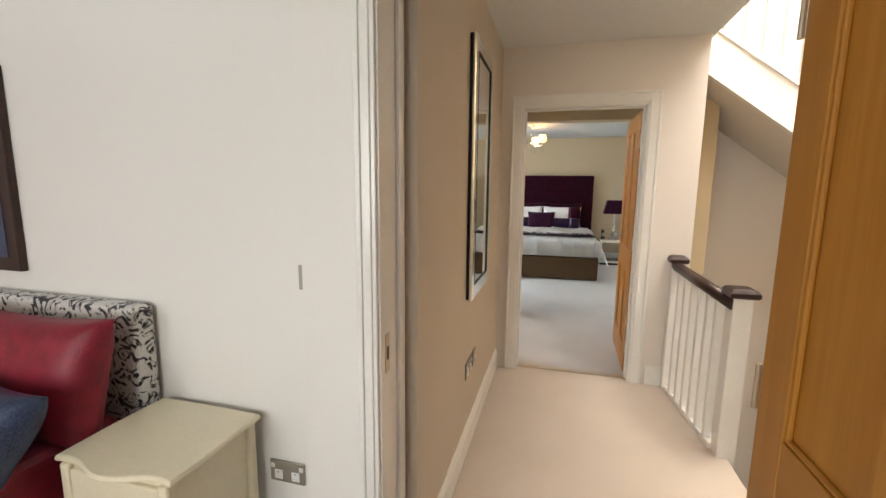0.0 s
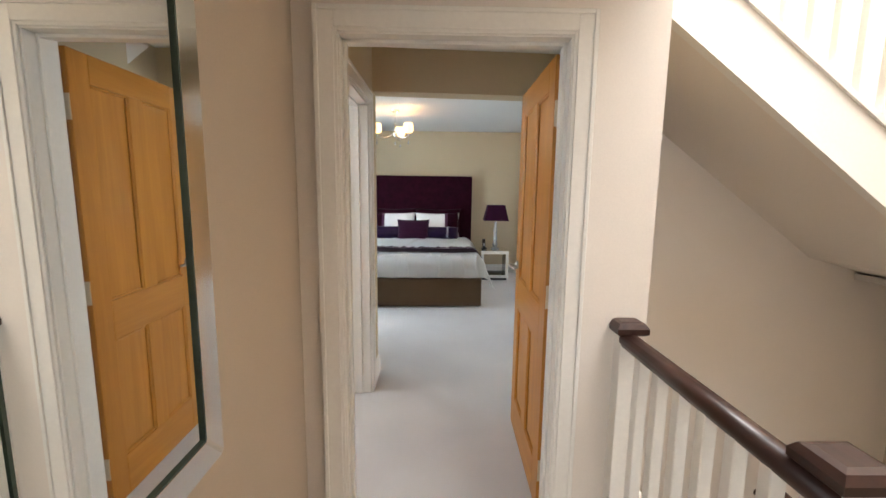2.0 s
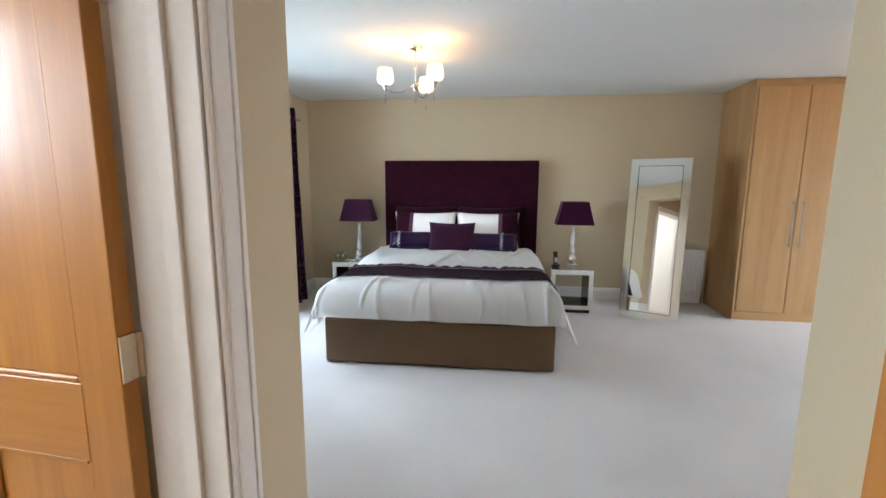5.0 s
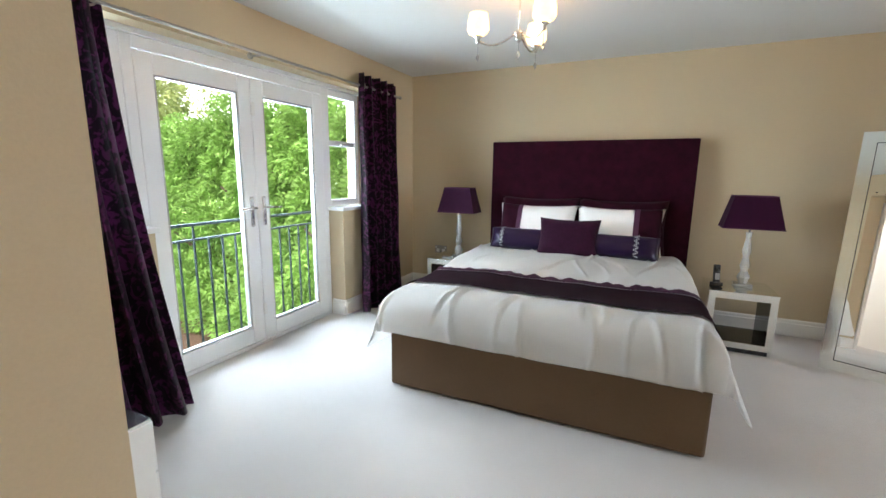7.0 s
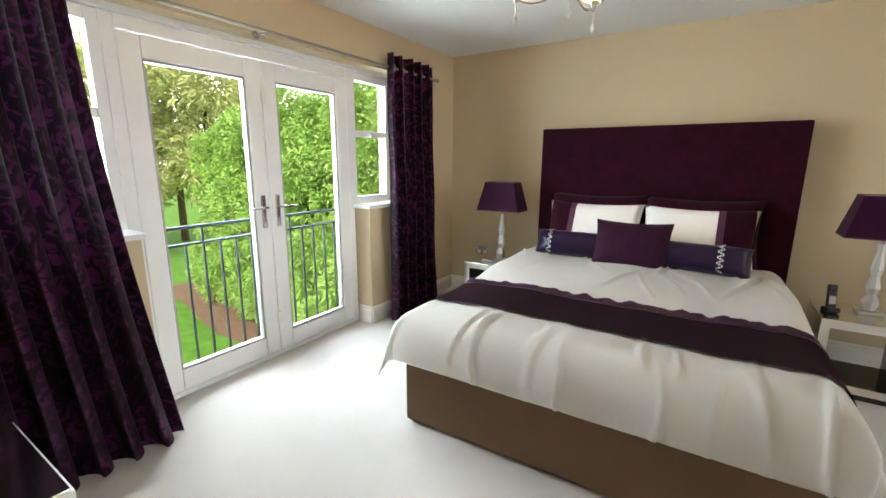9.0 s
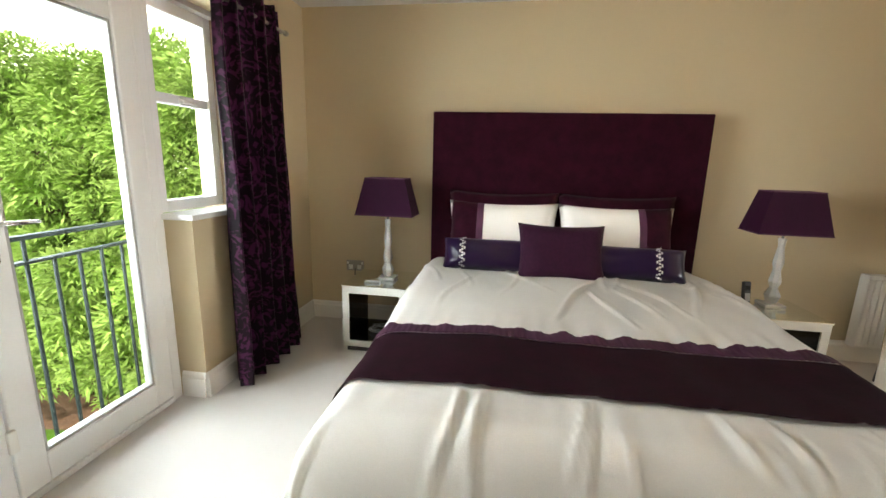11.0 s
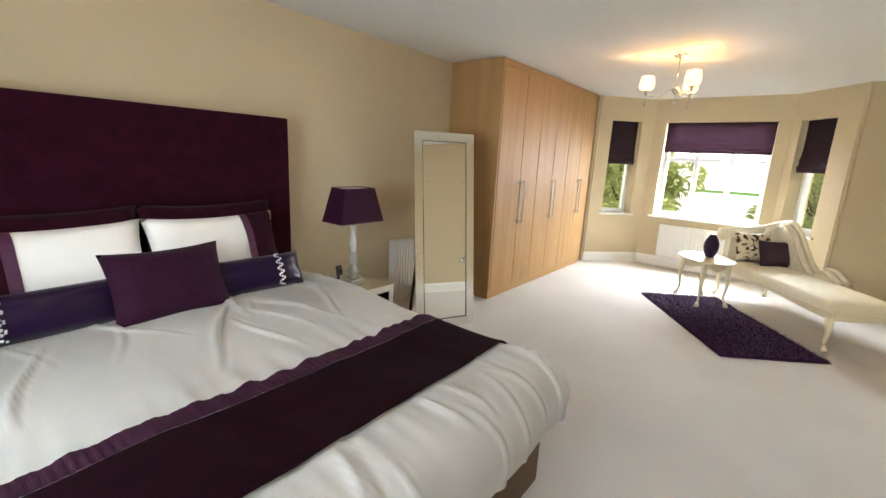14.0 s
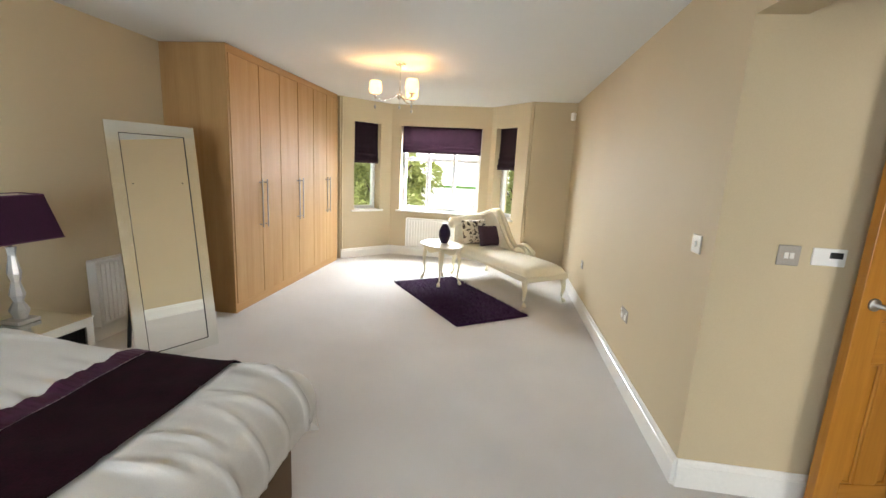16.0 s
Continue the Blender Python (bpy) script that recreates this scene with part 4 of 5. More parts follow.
TILTP = -24
pillow("pillow", "white pillow with a plum velvet end panel", "pillow", pose(-0.595, 8.24, 0.845, TILTP, 0, 1), 0.74, 0.46, 0.20, WHITECOTTON, ((0.03, 0.27, PLUM, "plum velvet panel"), (0.27, 0.33, PLUMBORDER, "mauve ribbed strip")))
pillow("pillow", "white pillow with a plum velvet end panel", "pillow", pose(0.135, 8.24, 0.845, TILTP, 0, -1), 0.73, 0.46, 0.20, WHITECOTTON, ((0.73, 0.97, PLUM, "plum velvet panel"), (0.67, 0.73, PLUMBORDER, "mauve ribbed strip")))
pillow("pillow", "plum velvet pillow leaning on the headboard", "pillow", pose(-0.60, 8.34, 0.88, -12, 0, 0), 0.76, 0.50, 0.14, PLUM)
pillow("pillow", "plum velvet pillow leaning on the headboard", "pillow", pose(0.15, 8.34, 0.88, -12, 0, 0), 0.76, 0.50, 0.14, PLUM)
pillow("scatter_cushion", "plum woven scatter cushion in the middle of the bed", "cushion", pose(-0.24, 7.91, 0.80, -26, 0, 2), 0.51, 0.365, 0.16, PLUMCUSHION)


def bolster(m, w, r, gem_at):
    """A small satin bolster pillow with a line of stones round it."""
    bm = cushion(bmesh.new(), w, 2 * r, 1.75 * r, n=26, pinch=0.07)
    b = tagged(part("bolster", bm, PLUMSATIN, None, "", True), "plum satin bolster cushion with a diamante trim", "cushion", "pair of bolsters")
    b.matrix_world = m
    bm = bmesh.new()
    for i in range(10):
        e = (2 * (i + 0.5) / 10 - 1) * 0.95
        bulge = (1 - e ** 4) ** 0.55 * (1 - (2 * gem_at / w) ** 4) ** 0.55
        for side in (-1, 1):
            for k in (-1, 0, 1):
                c = Vector((gem_at + k * 0.013, side * (bulge * 0.875 * r + 0.004), e * r * 0.96 + 0.006 * (k if i % 2 else -k)))
                bmesh.ops.create_icosphere(bm, subdivisions=1, radius=0.008 if k == 0 else 0.006, matrix=Matrix.Translation(c))
    tagged(part("diamante_trim", bm, DIAMANTE, b, "sparkling diamante trim"), kind="stuff")
    return b


bolster(pose(-0.66, 7.97, 0.752, -26, 0, 2), 0.58, 0.103, -0.165)
bolster(pose(0.17, 7.95, 0.752, -26, 0, -3), 0.60, 0.103, 0.13)


# ---- nightstands ----
def nightstand(m, label):
    """An open mirrored cube on a black plinth."""
    n = thing("nightstand", label, "nightstand", m, "pair of nightstands")
    w, d, h = 0.44, 0.44, 0.48
    part("plinth", blk(-w / 2 + 0.02, w / 2 - 0.02, -d / 2 + 0.02, d / 2, 0, 0.04, 0.002), BLACKPLASTIC, n, "black plinth")
    f = 0.045
    part("side_panel", blk(-w / 2, -w / 2 + 0.03, -d / 2 + 0.012, d / 2, 0.04, h - 0.012, 0.002), MIRRORFRAME, n)
    part("side_panel", blk(w / 2 - 0.03, w / 2, -d / 2 + 0.012, d / 2, 0.04, h - 0.012, 0.002), MIRRORFRAME, n)
    part("base_panel", blk(-w / 2 + 0.03, w / 2 - 0.03, -d / 2 + 0.012, d / 2, 0.04, 0.075, 0.002), BLACK, n, "black glass shelf")
    part("inner_side", blk(-w / 2 + 0.03, -w / 2 + 0.034, -d / 2 + 0.02, d / 2 - 0.012, 0.075, h - 0.05), BLACK, n)
    part("inner_side", blk(w / 2 - 0.034, w / 2 - 0.03, -d / 2 + 0.02, d / 2 - 0.012, 0.075, h - 0.05), BLACK, n)
    part("top", blk(-w / 2 - 0.006, w / 2 + 0.006, -d / 2 - 0.006, d / 2, h - 0.012, h, 0.004), MIRRORFRAME, n, "bevelled mirror top")
    part("under_top", blk(-w / 2 + 0.03, w / 2 - 0.03, -d / 2 + 0.012, d / 2, h - 0.05, h - 0.012), BLACK, n)
    for poly in ([(-w / 2, 0.04), (w / 2, 0.04), (w / 2 - f, 0.04 + f), (-w / 2 + f, 0.04 + f)],
                 [(-w / 2, h - 0.012), (-w / 2 + f, h - 0.012 - f), (w / 2 - f, h - 0.012 - f), (w / 2, h - 0.012)],
                 [(-w / 2, 0.04), (-w / 2 + f, 0.04 + f), (-w / 2 + f, h - 0.012 - f), (-w / 2, h - 0.012)],
                 [(w / 2, 0.04), (w / 2, h - 0.012), (w / 2 - f, h - 0.012 - f), (w / 2 - f, 0.04 + f)]):
        b2 = prism(bmesh.new(), poly, "y", -d / 2, -d / 2 + 0.012)
        part("front_strip", b2, MIRRORFRAME, n, "mitred mirror strip")
    return n


nightstand(pose(-1.425, 8.23, 0), "mirrored open cube nightstand west of the bed")
nightstand(pose(1.06, 8.17, 0), "mirrored open cube nightstand beside the leaning mirror")


def table_lamp(m):
    """A crystal column lamp with a tapering square shade."""
    l = thing("table_lamp", "cut crystal table lamp with a plum square shade", "lamp", m, "pair of bedside lamps")
    part("base_plate", blk(-0.06, 0.06, -0.06, 0.06, 0, 0.022, 0.004), CUTGLASS, l, "clear square base")
    z = 0.022
    for r0, r1, hh in ((0.030, 0.046, 0.05), (0.046, 0.024, 0.05), (0.024, 0.036, 0.04), (0.036, 0.022, 0.07), (0.022, 0.032, 0.05), (0.032, 0.018, 0.10), (0.018, 0.024, 0.05)):
        part("crystal_block", lathe(bmesh.new(), [(r0 * 0.96, z), (r0, z + 0.003), (r1, z + hh - 0.003), (r1 * 0.96, z + hh)], 8), CUTGLASS, l)
        z += hh
    part("stem", lathe(bmesh.new(), [(0.008, z), (0.008, 0.70)], 12), CHROME, l, "chrome stem", True)
    b, t, zb, zt = 0.198, 0.138, 0.465, 0.712
    flat = 0.58
    bm = bmesh.new()
    k = math.sqrt(2)
    lathe(bm, [(b * k, zb), (t * k, zt)], square=True)
    bmesh.ops.delete(bm, geom=[f for f in bm.faces if abs(f.normal.z) > 0.9 or len({round(v.co.z, 3) for v in f.verts}) == 1], context="FACES")
    bmesh.ops.scale(bm, vec=(1, flat, 1), verts=bm.verts)
    bmesh.ops.solidify(bm, geom=bm.faces, thickness=0.004)
    sh = part("shade", bm, SHADE, l, "plum silk square shade")
    bm = bmesh.new()
    lathe(bm, [(b * k - 0.009, zb + 0.003), (t * k - 0.009, zt - 0.003)], square=True)
    bmesh.ops.delete(bm, geom=[f for f in bm.faces if len({round(v.co.z, 3) for v in f.verts}) == 1], context="FACES")
    bmesh.ops.scale(bm, vec=(1, flat, 1), verts=bm.verts)
    part("lining", bm, SHADE_IN, sh, "pale lining")
    for z, q in ((zb, b), (zt, t)):
        fq = q * flat
        c = [(q, fq, z), (-q, fq, z), (-q, -fq, z), (q, -fq, z), (q, fq, z)]
        for p0, p1 in zip(c, c[1:]):
            part("binding", tube(bmesh.new(), [p0, p1], 0.0035, 6), PLUMBORDER, sh, "bound edge")
    bm = bmesh.new()
    for a in range(4):
        tube(bm, [(0, 0, 0.70), (t * math.cos(a * math.pi / 2), t * flat * math.sin(a * math.pi / 2), zt - 0.004)], 0.002, 5)
    part("shade_carrier", bm, CHROME, l)
    bm = lathe(bmesh.new(), [(0.014, 0.5), (0.03, 0.55), (0.032, 0.58), (0.02, 0.62), (0, 0.63)], 16)
    part("bulb", bm, WHITEPLASTIC, l, "unlit bulb", True)
    return l


table_lamp(pose(-1.385, 8.22, 0.482, 0, 0, 0))
table_lamp(pose(1.09, 8.20, 0.482, 0, 0, 0))

# ---- wardrobes ----
WDX0, WDX1, WDY = 2.69, 5.18, 7.975
wd = thing("wardrobe", "fitted pale oak wardrobe with six tall doors", "wardrobe", pose(0, 0, 0))
part("end_panel", blk(WDX0, WDX0 + 0.022, WDY + 0.0, NORTH - 0.003, 0.0, H - 0.004, 0.001, 1), WARDROBE, wd)
part("carcass", blk(WDX0 + 0.022, WDX1, WDY + 0.022, NORTH - 0.003, 0.0, H - 0.005), WARDROBE, wd)
part("plinth", blk(WDX0 + 0.022, WDX1, WDY + 0.006, WDY + 0.022, 0.0, 0.085), WARDROBEX, wd)
part("cornice_panel", blk(WDX0 + 0.022, WDX1, WDY + 0.006, WDY + 0.022, 2.33, H - 0.005), WARDROBEX, wd)
edges = [2.715, 3.175, 3.56, 3.965, 4.375, 4.78, 5.178]
for i, (a, b) in enumerate(zip(edges, edges[1:])):
    d = part("door", blk(a + 0.004, b - 0.004, WDY - 0.004, WDY + 0.018, 0.09, 2.325, 0.002, 1), WARDROBE, wd)
    hx = b - 0.045 if i % 2 == 0 else a + 0.045
    bm = tube(bmesh.new(), [(hx, WDY - 0.04, 0.77), (hx, WDY - 0.04, 1.25)], 0.0065, 10)
    for z in (0.80, 1.22):
        tube(bm, [(hx, WDY - 0.004, z), (hx, WDY - 0.04, z)], 0.005, 8)
    part("handle", bm, STEEL, d, "long brushed steel bar handle", True)

# ---- leaning cheval mirror ----
mv = Vector((0.53, -0.247, 0))
mang = math.atan2(mv.y, mv.x)
lean = 7.0
cm = thing("cheval_mirror", "tall free-standing mirror with a wide silver border", "mirror", pose(1.555, 7.945, 0, 0, 0, math.degrees(mang)))
MM = Matrix.Rotation(radians(-lean), 4, "X")
mw, mh = 0.555, 1.66


def leaned(bm):
    bmesh.ops.transform(bm, matrix=MM, verts=bm.verts)
    return bm


part("backing", leaned(blk(0.004, mw - 0.004, 0.008, 0.022, 0.004, mh - 0.004)), BLACKPLASTIC, cm, "black backing board")
f = 0.075
part("glass", leaned(blk(f, mw - f, -0.004, 0.008, f, mh - f, 0.0)), MIRROR, cm, "mirror glass")
for poly in ([(0, 0), (mw, 0), (mw - f, f), (f, f)], [(0, mh), (f, mh - f), (mw - f, mh - f), (mw, mh)], [(0, 0), (f, f), (f, mh - f), (0, mh)], [(mw, 0), (mw, mh), (mw - f, mh - f), (mw - f, f)]):
    part("frame_strip", leaned(prism(bmesh.new(), poly, "y", -0.008, 0.008)), MIRRORFRAME, cm, "bevelled mirror strip")
bm = bmesh.new()
for x0, x1, z0, z1 in ((f - 0.002, f + 0.002, f, mh - f), (mw - f - 0.002, mw - f + 0.002, f, mh - f), (f, mw - f, f - 0.002, f + 0.002), (f, mw - f, mh - f - 0.002, mh - f + 0.002)):
    box(bm, x0, x1, -0.0088, -0.006, z0, z1)
part("inner_edge", leaned(bm), BLACKPLASTIC, cm, "dark line round the glass")
bm = tube(bmesh.new(), [(0.12, 0.16, 1.25), (0.10, 0.40, 0.01)], 0.014, 8)
tube(bm, [(mw - 0.12, 0.16, 1.25), (mw - 0.10, 0.40, 0.01)], 0.014, 8)
part("easel_leg", bm, BLACKPLASTIC, cm, "black easel leg")


# ---- chandeliers ----
SHADEGLOW = glowing("lit glass shade", (1.0, 0.60, 0.22), 1.25)


def chandelier(x, y, turn):
    """Three upturned arms with lit glass shades and crystal drops."""
    c = thing("chandelier", "three-arm chrome chandelier with lit glass shades and crystal drops", "chandelier", pose(x, y, H, 0, 0, turn), "bedroom chandeliers")
    part("ceiling_rose", lathe(bmesh.new(), [(0.05, 0), (0.05, -0.012), (0.035, -0.024), (0.008, -0.028), (0, -0.028)], 24), CHROME, c, "", True)
    part("rod", tube(bmesh.new(), [(0, 0, -0.02), (0, 0, -0.28)], 0.005), CHROME, c, "", True)
    part("hub", lathe(bmesh.new(), [(0.0, -0.26), (0.012, -0.262), (0.03, -0.275), (0.03, -0.292), (0.018, -0.30), (0.022, -0.31), (0.010, -0.325), (0, -0.33)], 20), CHROME, c, "", True)
    for k in range(3):
        a = k * 2 * math.pi / 3
        ca, sa = math.cos(a), math.sin(a)
        pts = []
        for i in range(13):
            t = i / 12
            r = 0.025 + 0.205 * t
            z = -0.285 - 0.065 * math.sin(t * math.pi * 0.72) + 0.02 * t * t
            pts.append((r * ca, r * sa, z))
        part("arm", tube(bmesh.new(), pts, 0.006, 8), CHROME, c, "", True)
        ex, ey, ez = pts[-1]
        M = Matrix.Translation((ex, ey, ez))
        part("cup", lathe(bmesh.new(), [(0.0, -0.02), (0.010, -0.015), (0.010, 0.01), (0.026, 0.018), (0.026, 0.026), (0, 0.027)], 16, M), CHROME, c, "", True)
        sh = lathe(bmesh.new(), [(0.032, 0.026), (0.050, 0.034), (0.062, 0.055), (0.060, 0.095), (0.051, 0.140), (0.042, 0.143)], 24, M)
        bmesh.ops.delete(sh, geom=[f for f in sh.faces if len(f.verts) > 4], context="FACES")
        bmesh.ops.solidify(sh, geom=sh.faces, thickness=0.003)
        part("shade", sh, SHADEGLOW, c, "lit frosted glass shade", True)
        bm = tube(bmesh.new(), [(ex, ey, ez - 0.02), (ex, ey, ez - 0.075)], 0.0015, 6)
        lathe(bm, [(0, -0.115), (0.008, -0.10), (0.011, -0.09), (0.004, -0.075), (0, -0.073)], 8, M)
        part("crystal_drop", bm, CUTGLASS, c, "clear crystal drop")
        lamp("chandelier_bulb", "POINT", pose(x, y, H, 0, 0, turn) @ Matrix.Translation((ex, ey, ez + 0.17)), 1.7, (1.0, 0.52, 0.18), 0.03)
    bm = tube(bmesh.new(), [(0, 0, -0.33), (0, 0, -0.39)], 0.0015, 6)
    lathe(bm, [(0, -0.42), (0.009, -0.405), (0.012, -0.395), (0, -0.375)], 8)
    part("crystal_drop", bm, CUTGLASS, c, "clear crystal drop")
    return c


chandelier(-0.40, 6.70, 199)
chandelier(3.30, 6.61, 102)

# ---- radiators ----
def radiator(m, w, h, label, n):
    r = thing("radiator", label, "radiator", m, "white panel radiators")
    bm = blk(0, w, -0.02, 0.0, 0, h, 0.004)
    part("back_panel", bm, GLOSS, r)
    for i in range(n):
        a = 0.012 + i * (w - 0.024) / n
        part("fin", blk(a + 0.004, a + (w - 0.024) / n - 0.004, -0.034, -0.02, 0.02, h - 0.02, 0.005), GLOSS, r)
    part("top_grille", blk(0.0, w, -0.05, 0.03, h, h + 0.01, 0.002), GLOSS, r)
    part("side_panel", blk(-0.004, 0.0, -0.05, 0.03, 0.0, h, 0.001, 1), GLOSS, r)
    part("side_panel", blk(w, w + 0.004, -0.05, 0.03, 0.0, h, 0.001, 1), GLOSS, r)
    for x in (0.08, w - 0.08):
        part("bracket", blk(x - 0.015, x + 0.015, 0.0, 0.05, 0.06, h - 0.06), GLOSS, r)
    bm = tube(bmesh.new(), [(w + 0.02, -0.01, 0.05), (w + 0.02, -0.01, -0.13)], 0.008, 8)
    part("valve_pipe", bm, STEEL, r, "", True)
    return r


radiator(pose(1.835, NORTH - 0.05, 0.135), 0.78, 0.50, "white panel radiator on the wall behind the mirror", 20)
radiator(MC @ Matrix.Translation((0.30, -0.05, 0.16)), 1.0, 0.46, "white panel radiator under the bay window", 22)

# ---- bay corner ----
ax = Vector((0.80, 0.60, 0)).normalized()
CANG = math.degrees(math.atan2(ax.y, ax.x))
rug = tagged(part("rug", bmesh.new(), RUG), "deep purple shaggy rug under the table", "rug")
bm = bmesh.new()
nr = random.Random(4)
grid(bm, 80, 44, lambda u, v: Vector((u * 1.62 + 0.012 * noise.noise(Vector((v * 9, 2, 1))) * (1 if u in (0, 1) else 0), -v * 0.86, 0.018 + 0.014 * noise.noise(Vector((u * 60, v * 34, 0))) if 0 < u < 1 and 0 < v < 1 else 0.003)))
for i in range(9000):
    u, v = nr.random(), nr.random()
    p = Vector((u * 1.62, -v * 0.86, 0.012))
    d = Vector((nr.uniform(-0.012, 0.012), nr.uniform(-0.012, 0.012), 0.022))
    s = Vector((d.y, -d.x, 0)).normalized() * 0.002
    bm.faces.new((bm.verts.new(p - s), bm.verts.new(p + s), bm.verts.new(p + d)))
bm.to_mesh(rug.data)
bm.free()
rug.matrix_world = pose(2.90, 5.90, 0.0, 0, 0, math.degrees(math.atan2(0.93, 1.30)))

# occasional table with cabriole legs
tb = thing("side_table", "ivory oval side table on cabriole legs", "table", pose(4.36, 6.27, 0.02, 0, 0, CANG))


def scallop(a, rx, ry, k):
    return Vector((rx * math.cos(a), ry * math.sin(a), 0)) * (1 + k * math.cos(6 * a))


bm = bmesh.new()
rings = []
for sc, z in ((0.93, 0.475), (0.97, 0.478), (1.0, 0.486), (1.0, 0.494), (0.975, 0.50)):
    rings.append([bm.verts.new(scallop(2 * math.pi * i / 60, 0.33 * sc, 0.25 * sc, 0.02) + Vector((0, 0, z))) for i in range(60)])
for a, b in zip(rings, rings[1:]):
    for i in range(60):
        bm.faces.new((a[i], a[(i + 1) % 60], b[(i + 1) % 60], b[i]))
bm.faces.new(rings[0][::-1])
bm.faces.new(rings[-1])
part("tabletop", bm, IVORY, tb)
bm = bmesh.new()
rings = []
for z in (0.415, 0.475):
    rings.append([bm.verts.new(Vector((0.245 * math.cos(2 * math.pi * i / 48), 0.175 * math.sin(2 * math.pi * i / 48), z - (0.02 * math.cos(8 * math.pi * i / 48) if z < 0.45 else 0)))) for i in range(48)])
for i in range(48):
    bm.faces.new((rings[0][i], rings[0][(i + 1) % 48], rings[1][(i + 1) % 48], rings[1][i]))
bmesh.ops.solidify(bm, geom=bm.faces, thickness=0.016)
part("apron", bm, IVORY, tb)


def cabriole(bm, x, y, h, out, r=0.022):
    """A leg that swells at the knee, thins at the ankle and turns out at the foot."""
    o = Vector((*out, 0)).normalized()
    pts, rs = [], []
    for i in range(15):
        t = i / 14
        off = 0.035 * math.sin(t * math.pi * 0.9) ** 2 * (1 - t) * 2 - 0.018 * math.sin(t * math.pi) + 0.045 * max(0, t - 0.75) / 0.25 * t
        pts.append(Vector((x, y, 0)) + o * off + Vector((0, 0, h * (1 - t) + 0.012 * t)))
        rs.append(r * (1.25 - 0.85 * min(1, t / 0.85)) + (0.011 if i == 13 else 0.013 if i == 14 else 0))
    return tube(bm, pts, rs, 12)


for sx in (-1, 1):
    for sy in (-1, 1):
        part("leg", cabriole(bmesh.new(), sx * 0.20, sy * 0.125, 0.46, (sx, sy)), IVORY, tb, "", True)
vase = tagged(part("vase", bmesh.new(), PLUMSATIN), "glossy plum egg-shaped vase on the side table", "vase")
bm = lathe(bmesh.new(), [(0.035, 0), (0.045, 0.006), (0.062, 0.05), (0.075, 0.11), (0.070, 0.165), (0.048, 0.215), (0.034, 0.235), (0.037, 0.245), (0.030, 0.243), (0.028, 0.2), (0, 0.19)], 28)
for f_ in bm.faces:
    f_.smooth = True
bm.to_mesh(vase.data)
bm.free()
vase.matrix_world = pose(4.40, 6.25, 0.521)

# chaise longue: x from the foot to the head, y across with the raised back at -y
ch = thing("chaise_longue", "ivory chaise longue with a scrolled back and carved frame", "chaise longue", pose(3.88, 5.05, 0, 0, 0, CANG))
CL, CW = 1.55, 0.56
bm = bmesh.new()


def seat_fn(u, v):
    a = u * 2 - 1
    b = v * 2 - 1
    e = max(0, 1 - a ** 8) ** 0.4 * max(0, 1 - b ** 6) ** 0.4
    x = -0.06 + u * (CL + 0.06)
    return Vector((x, b * (CW / 2 + 0.02), 0.345 + 0.105 * e + 0.05 * max(0, u - 0.75) ** 2 * 16 * 0.3))


grid(bm, 40, 20, seat_fn)
part("seat_cushion", bm, IVORYFABRIC, ch, "ivory upholstered seat", True)
bm = bmesh.new()
pr = []
for i in range(25):
    u = i / 24
    pr.append((-0.07 + u * (CL + 0.07), 0.285 + 0.035 * math.sin(u * math.pi) ** 2 + 0.0))
poly = pr + [(p[0], 0.35) for p in pr[::-1]]
for ya, yb in ((-CW / 2 - 0.025, -CW / 2 + 0.02), (CW / 2 - 0.02, CW / 2 + 0.025)):
    prism(bm, poly, "y", ya, yb)
box(bm, -0.085, -0.05, -CW / 2 - 0.02, CW / 2 + 0.02, 0.285, 0.352, 0.01)
box(bm, CL - 0.03, CL, -CW / 2 - 0.02, CW / 2 + 0.02, 0.285, 0.352, 0.01)
part("seat_rail", bm, IVORY, ch, "carved ivory rail")
for x, y, ox, oy in ((-0.03, -CW / 2, -1, -0.4), (-0.03, CW / 2, -1, 0.4), (CL - 0.08, -CW / 2, 1, -0.4), (CL - 0.08, CW / 2, 1, 0.4)):
    part("leg", cabriole(bmesh.new(), x, y, 0.30, (ox, oy), 0.028), IVORY, ch, "", True)


# raised back: from a scroll at mid length up to the head, then round the head end
def back_h(t):
    """Height of the back along its run, 0 at the tail and 1 at the far head corner."""
    if t < 0.22:
        return 0.47 + 0.06 * math.sin(t / 0.22 * math.pi)
    if t < 0.62:
        k = (t - 0.22) / 0.40
        k = k * k * (3 - 2 * k)
        return 0.47 + 0.44 * k
    k = (t - 0.62) / 0.38
    return 0.91 - 0.20 * k * k * (3 - 2 * k)


def back_xy(t):
    if t < 0.66:
        return Vector((0.55 + t / 0.66 * (CL - 0.73), -CW / 2 - 0.01, 0))
    k = (t - 0.66) / 0.34
    a = -math.pi / 2 + min(1, k / 0.5) * math.pi / 2
    if k < 0.5:
        return Vector((CL - 0.18 + 0.18 * math.cos(a), -CW / 2 + 0.17 + 0.18 * math.sin(a), 0))
    return Vector((CL, -CW / 2 + 0.17 + (k - 0.5) / 0.5 * (CW - 0.17), 0))


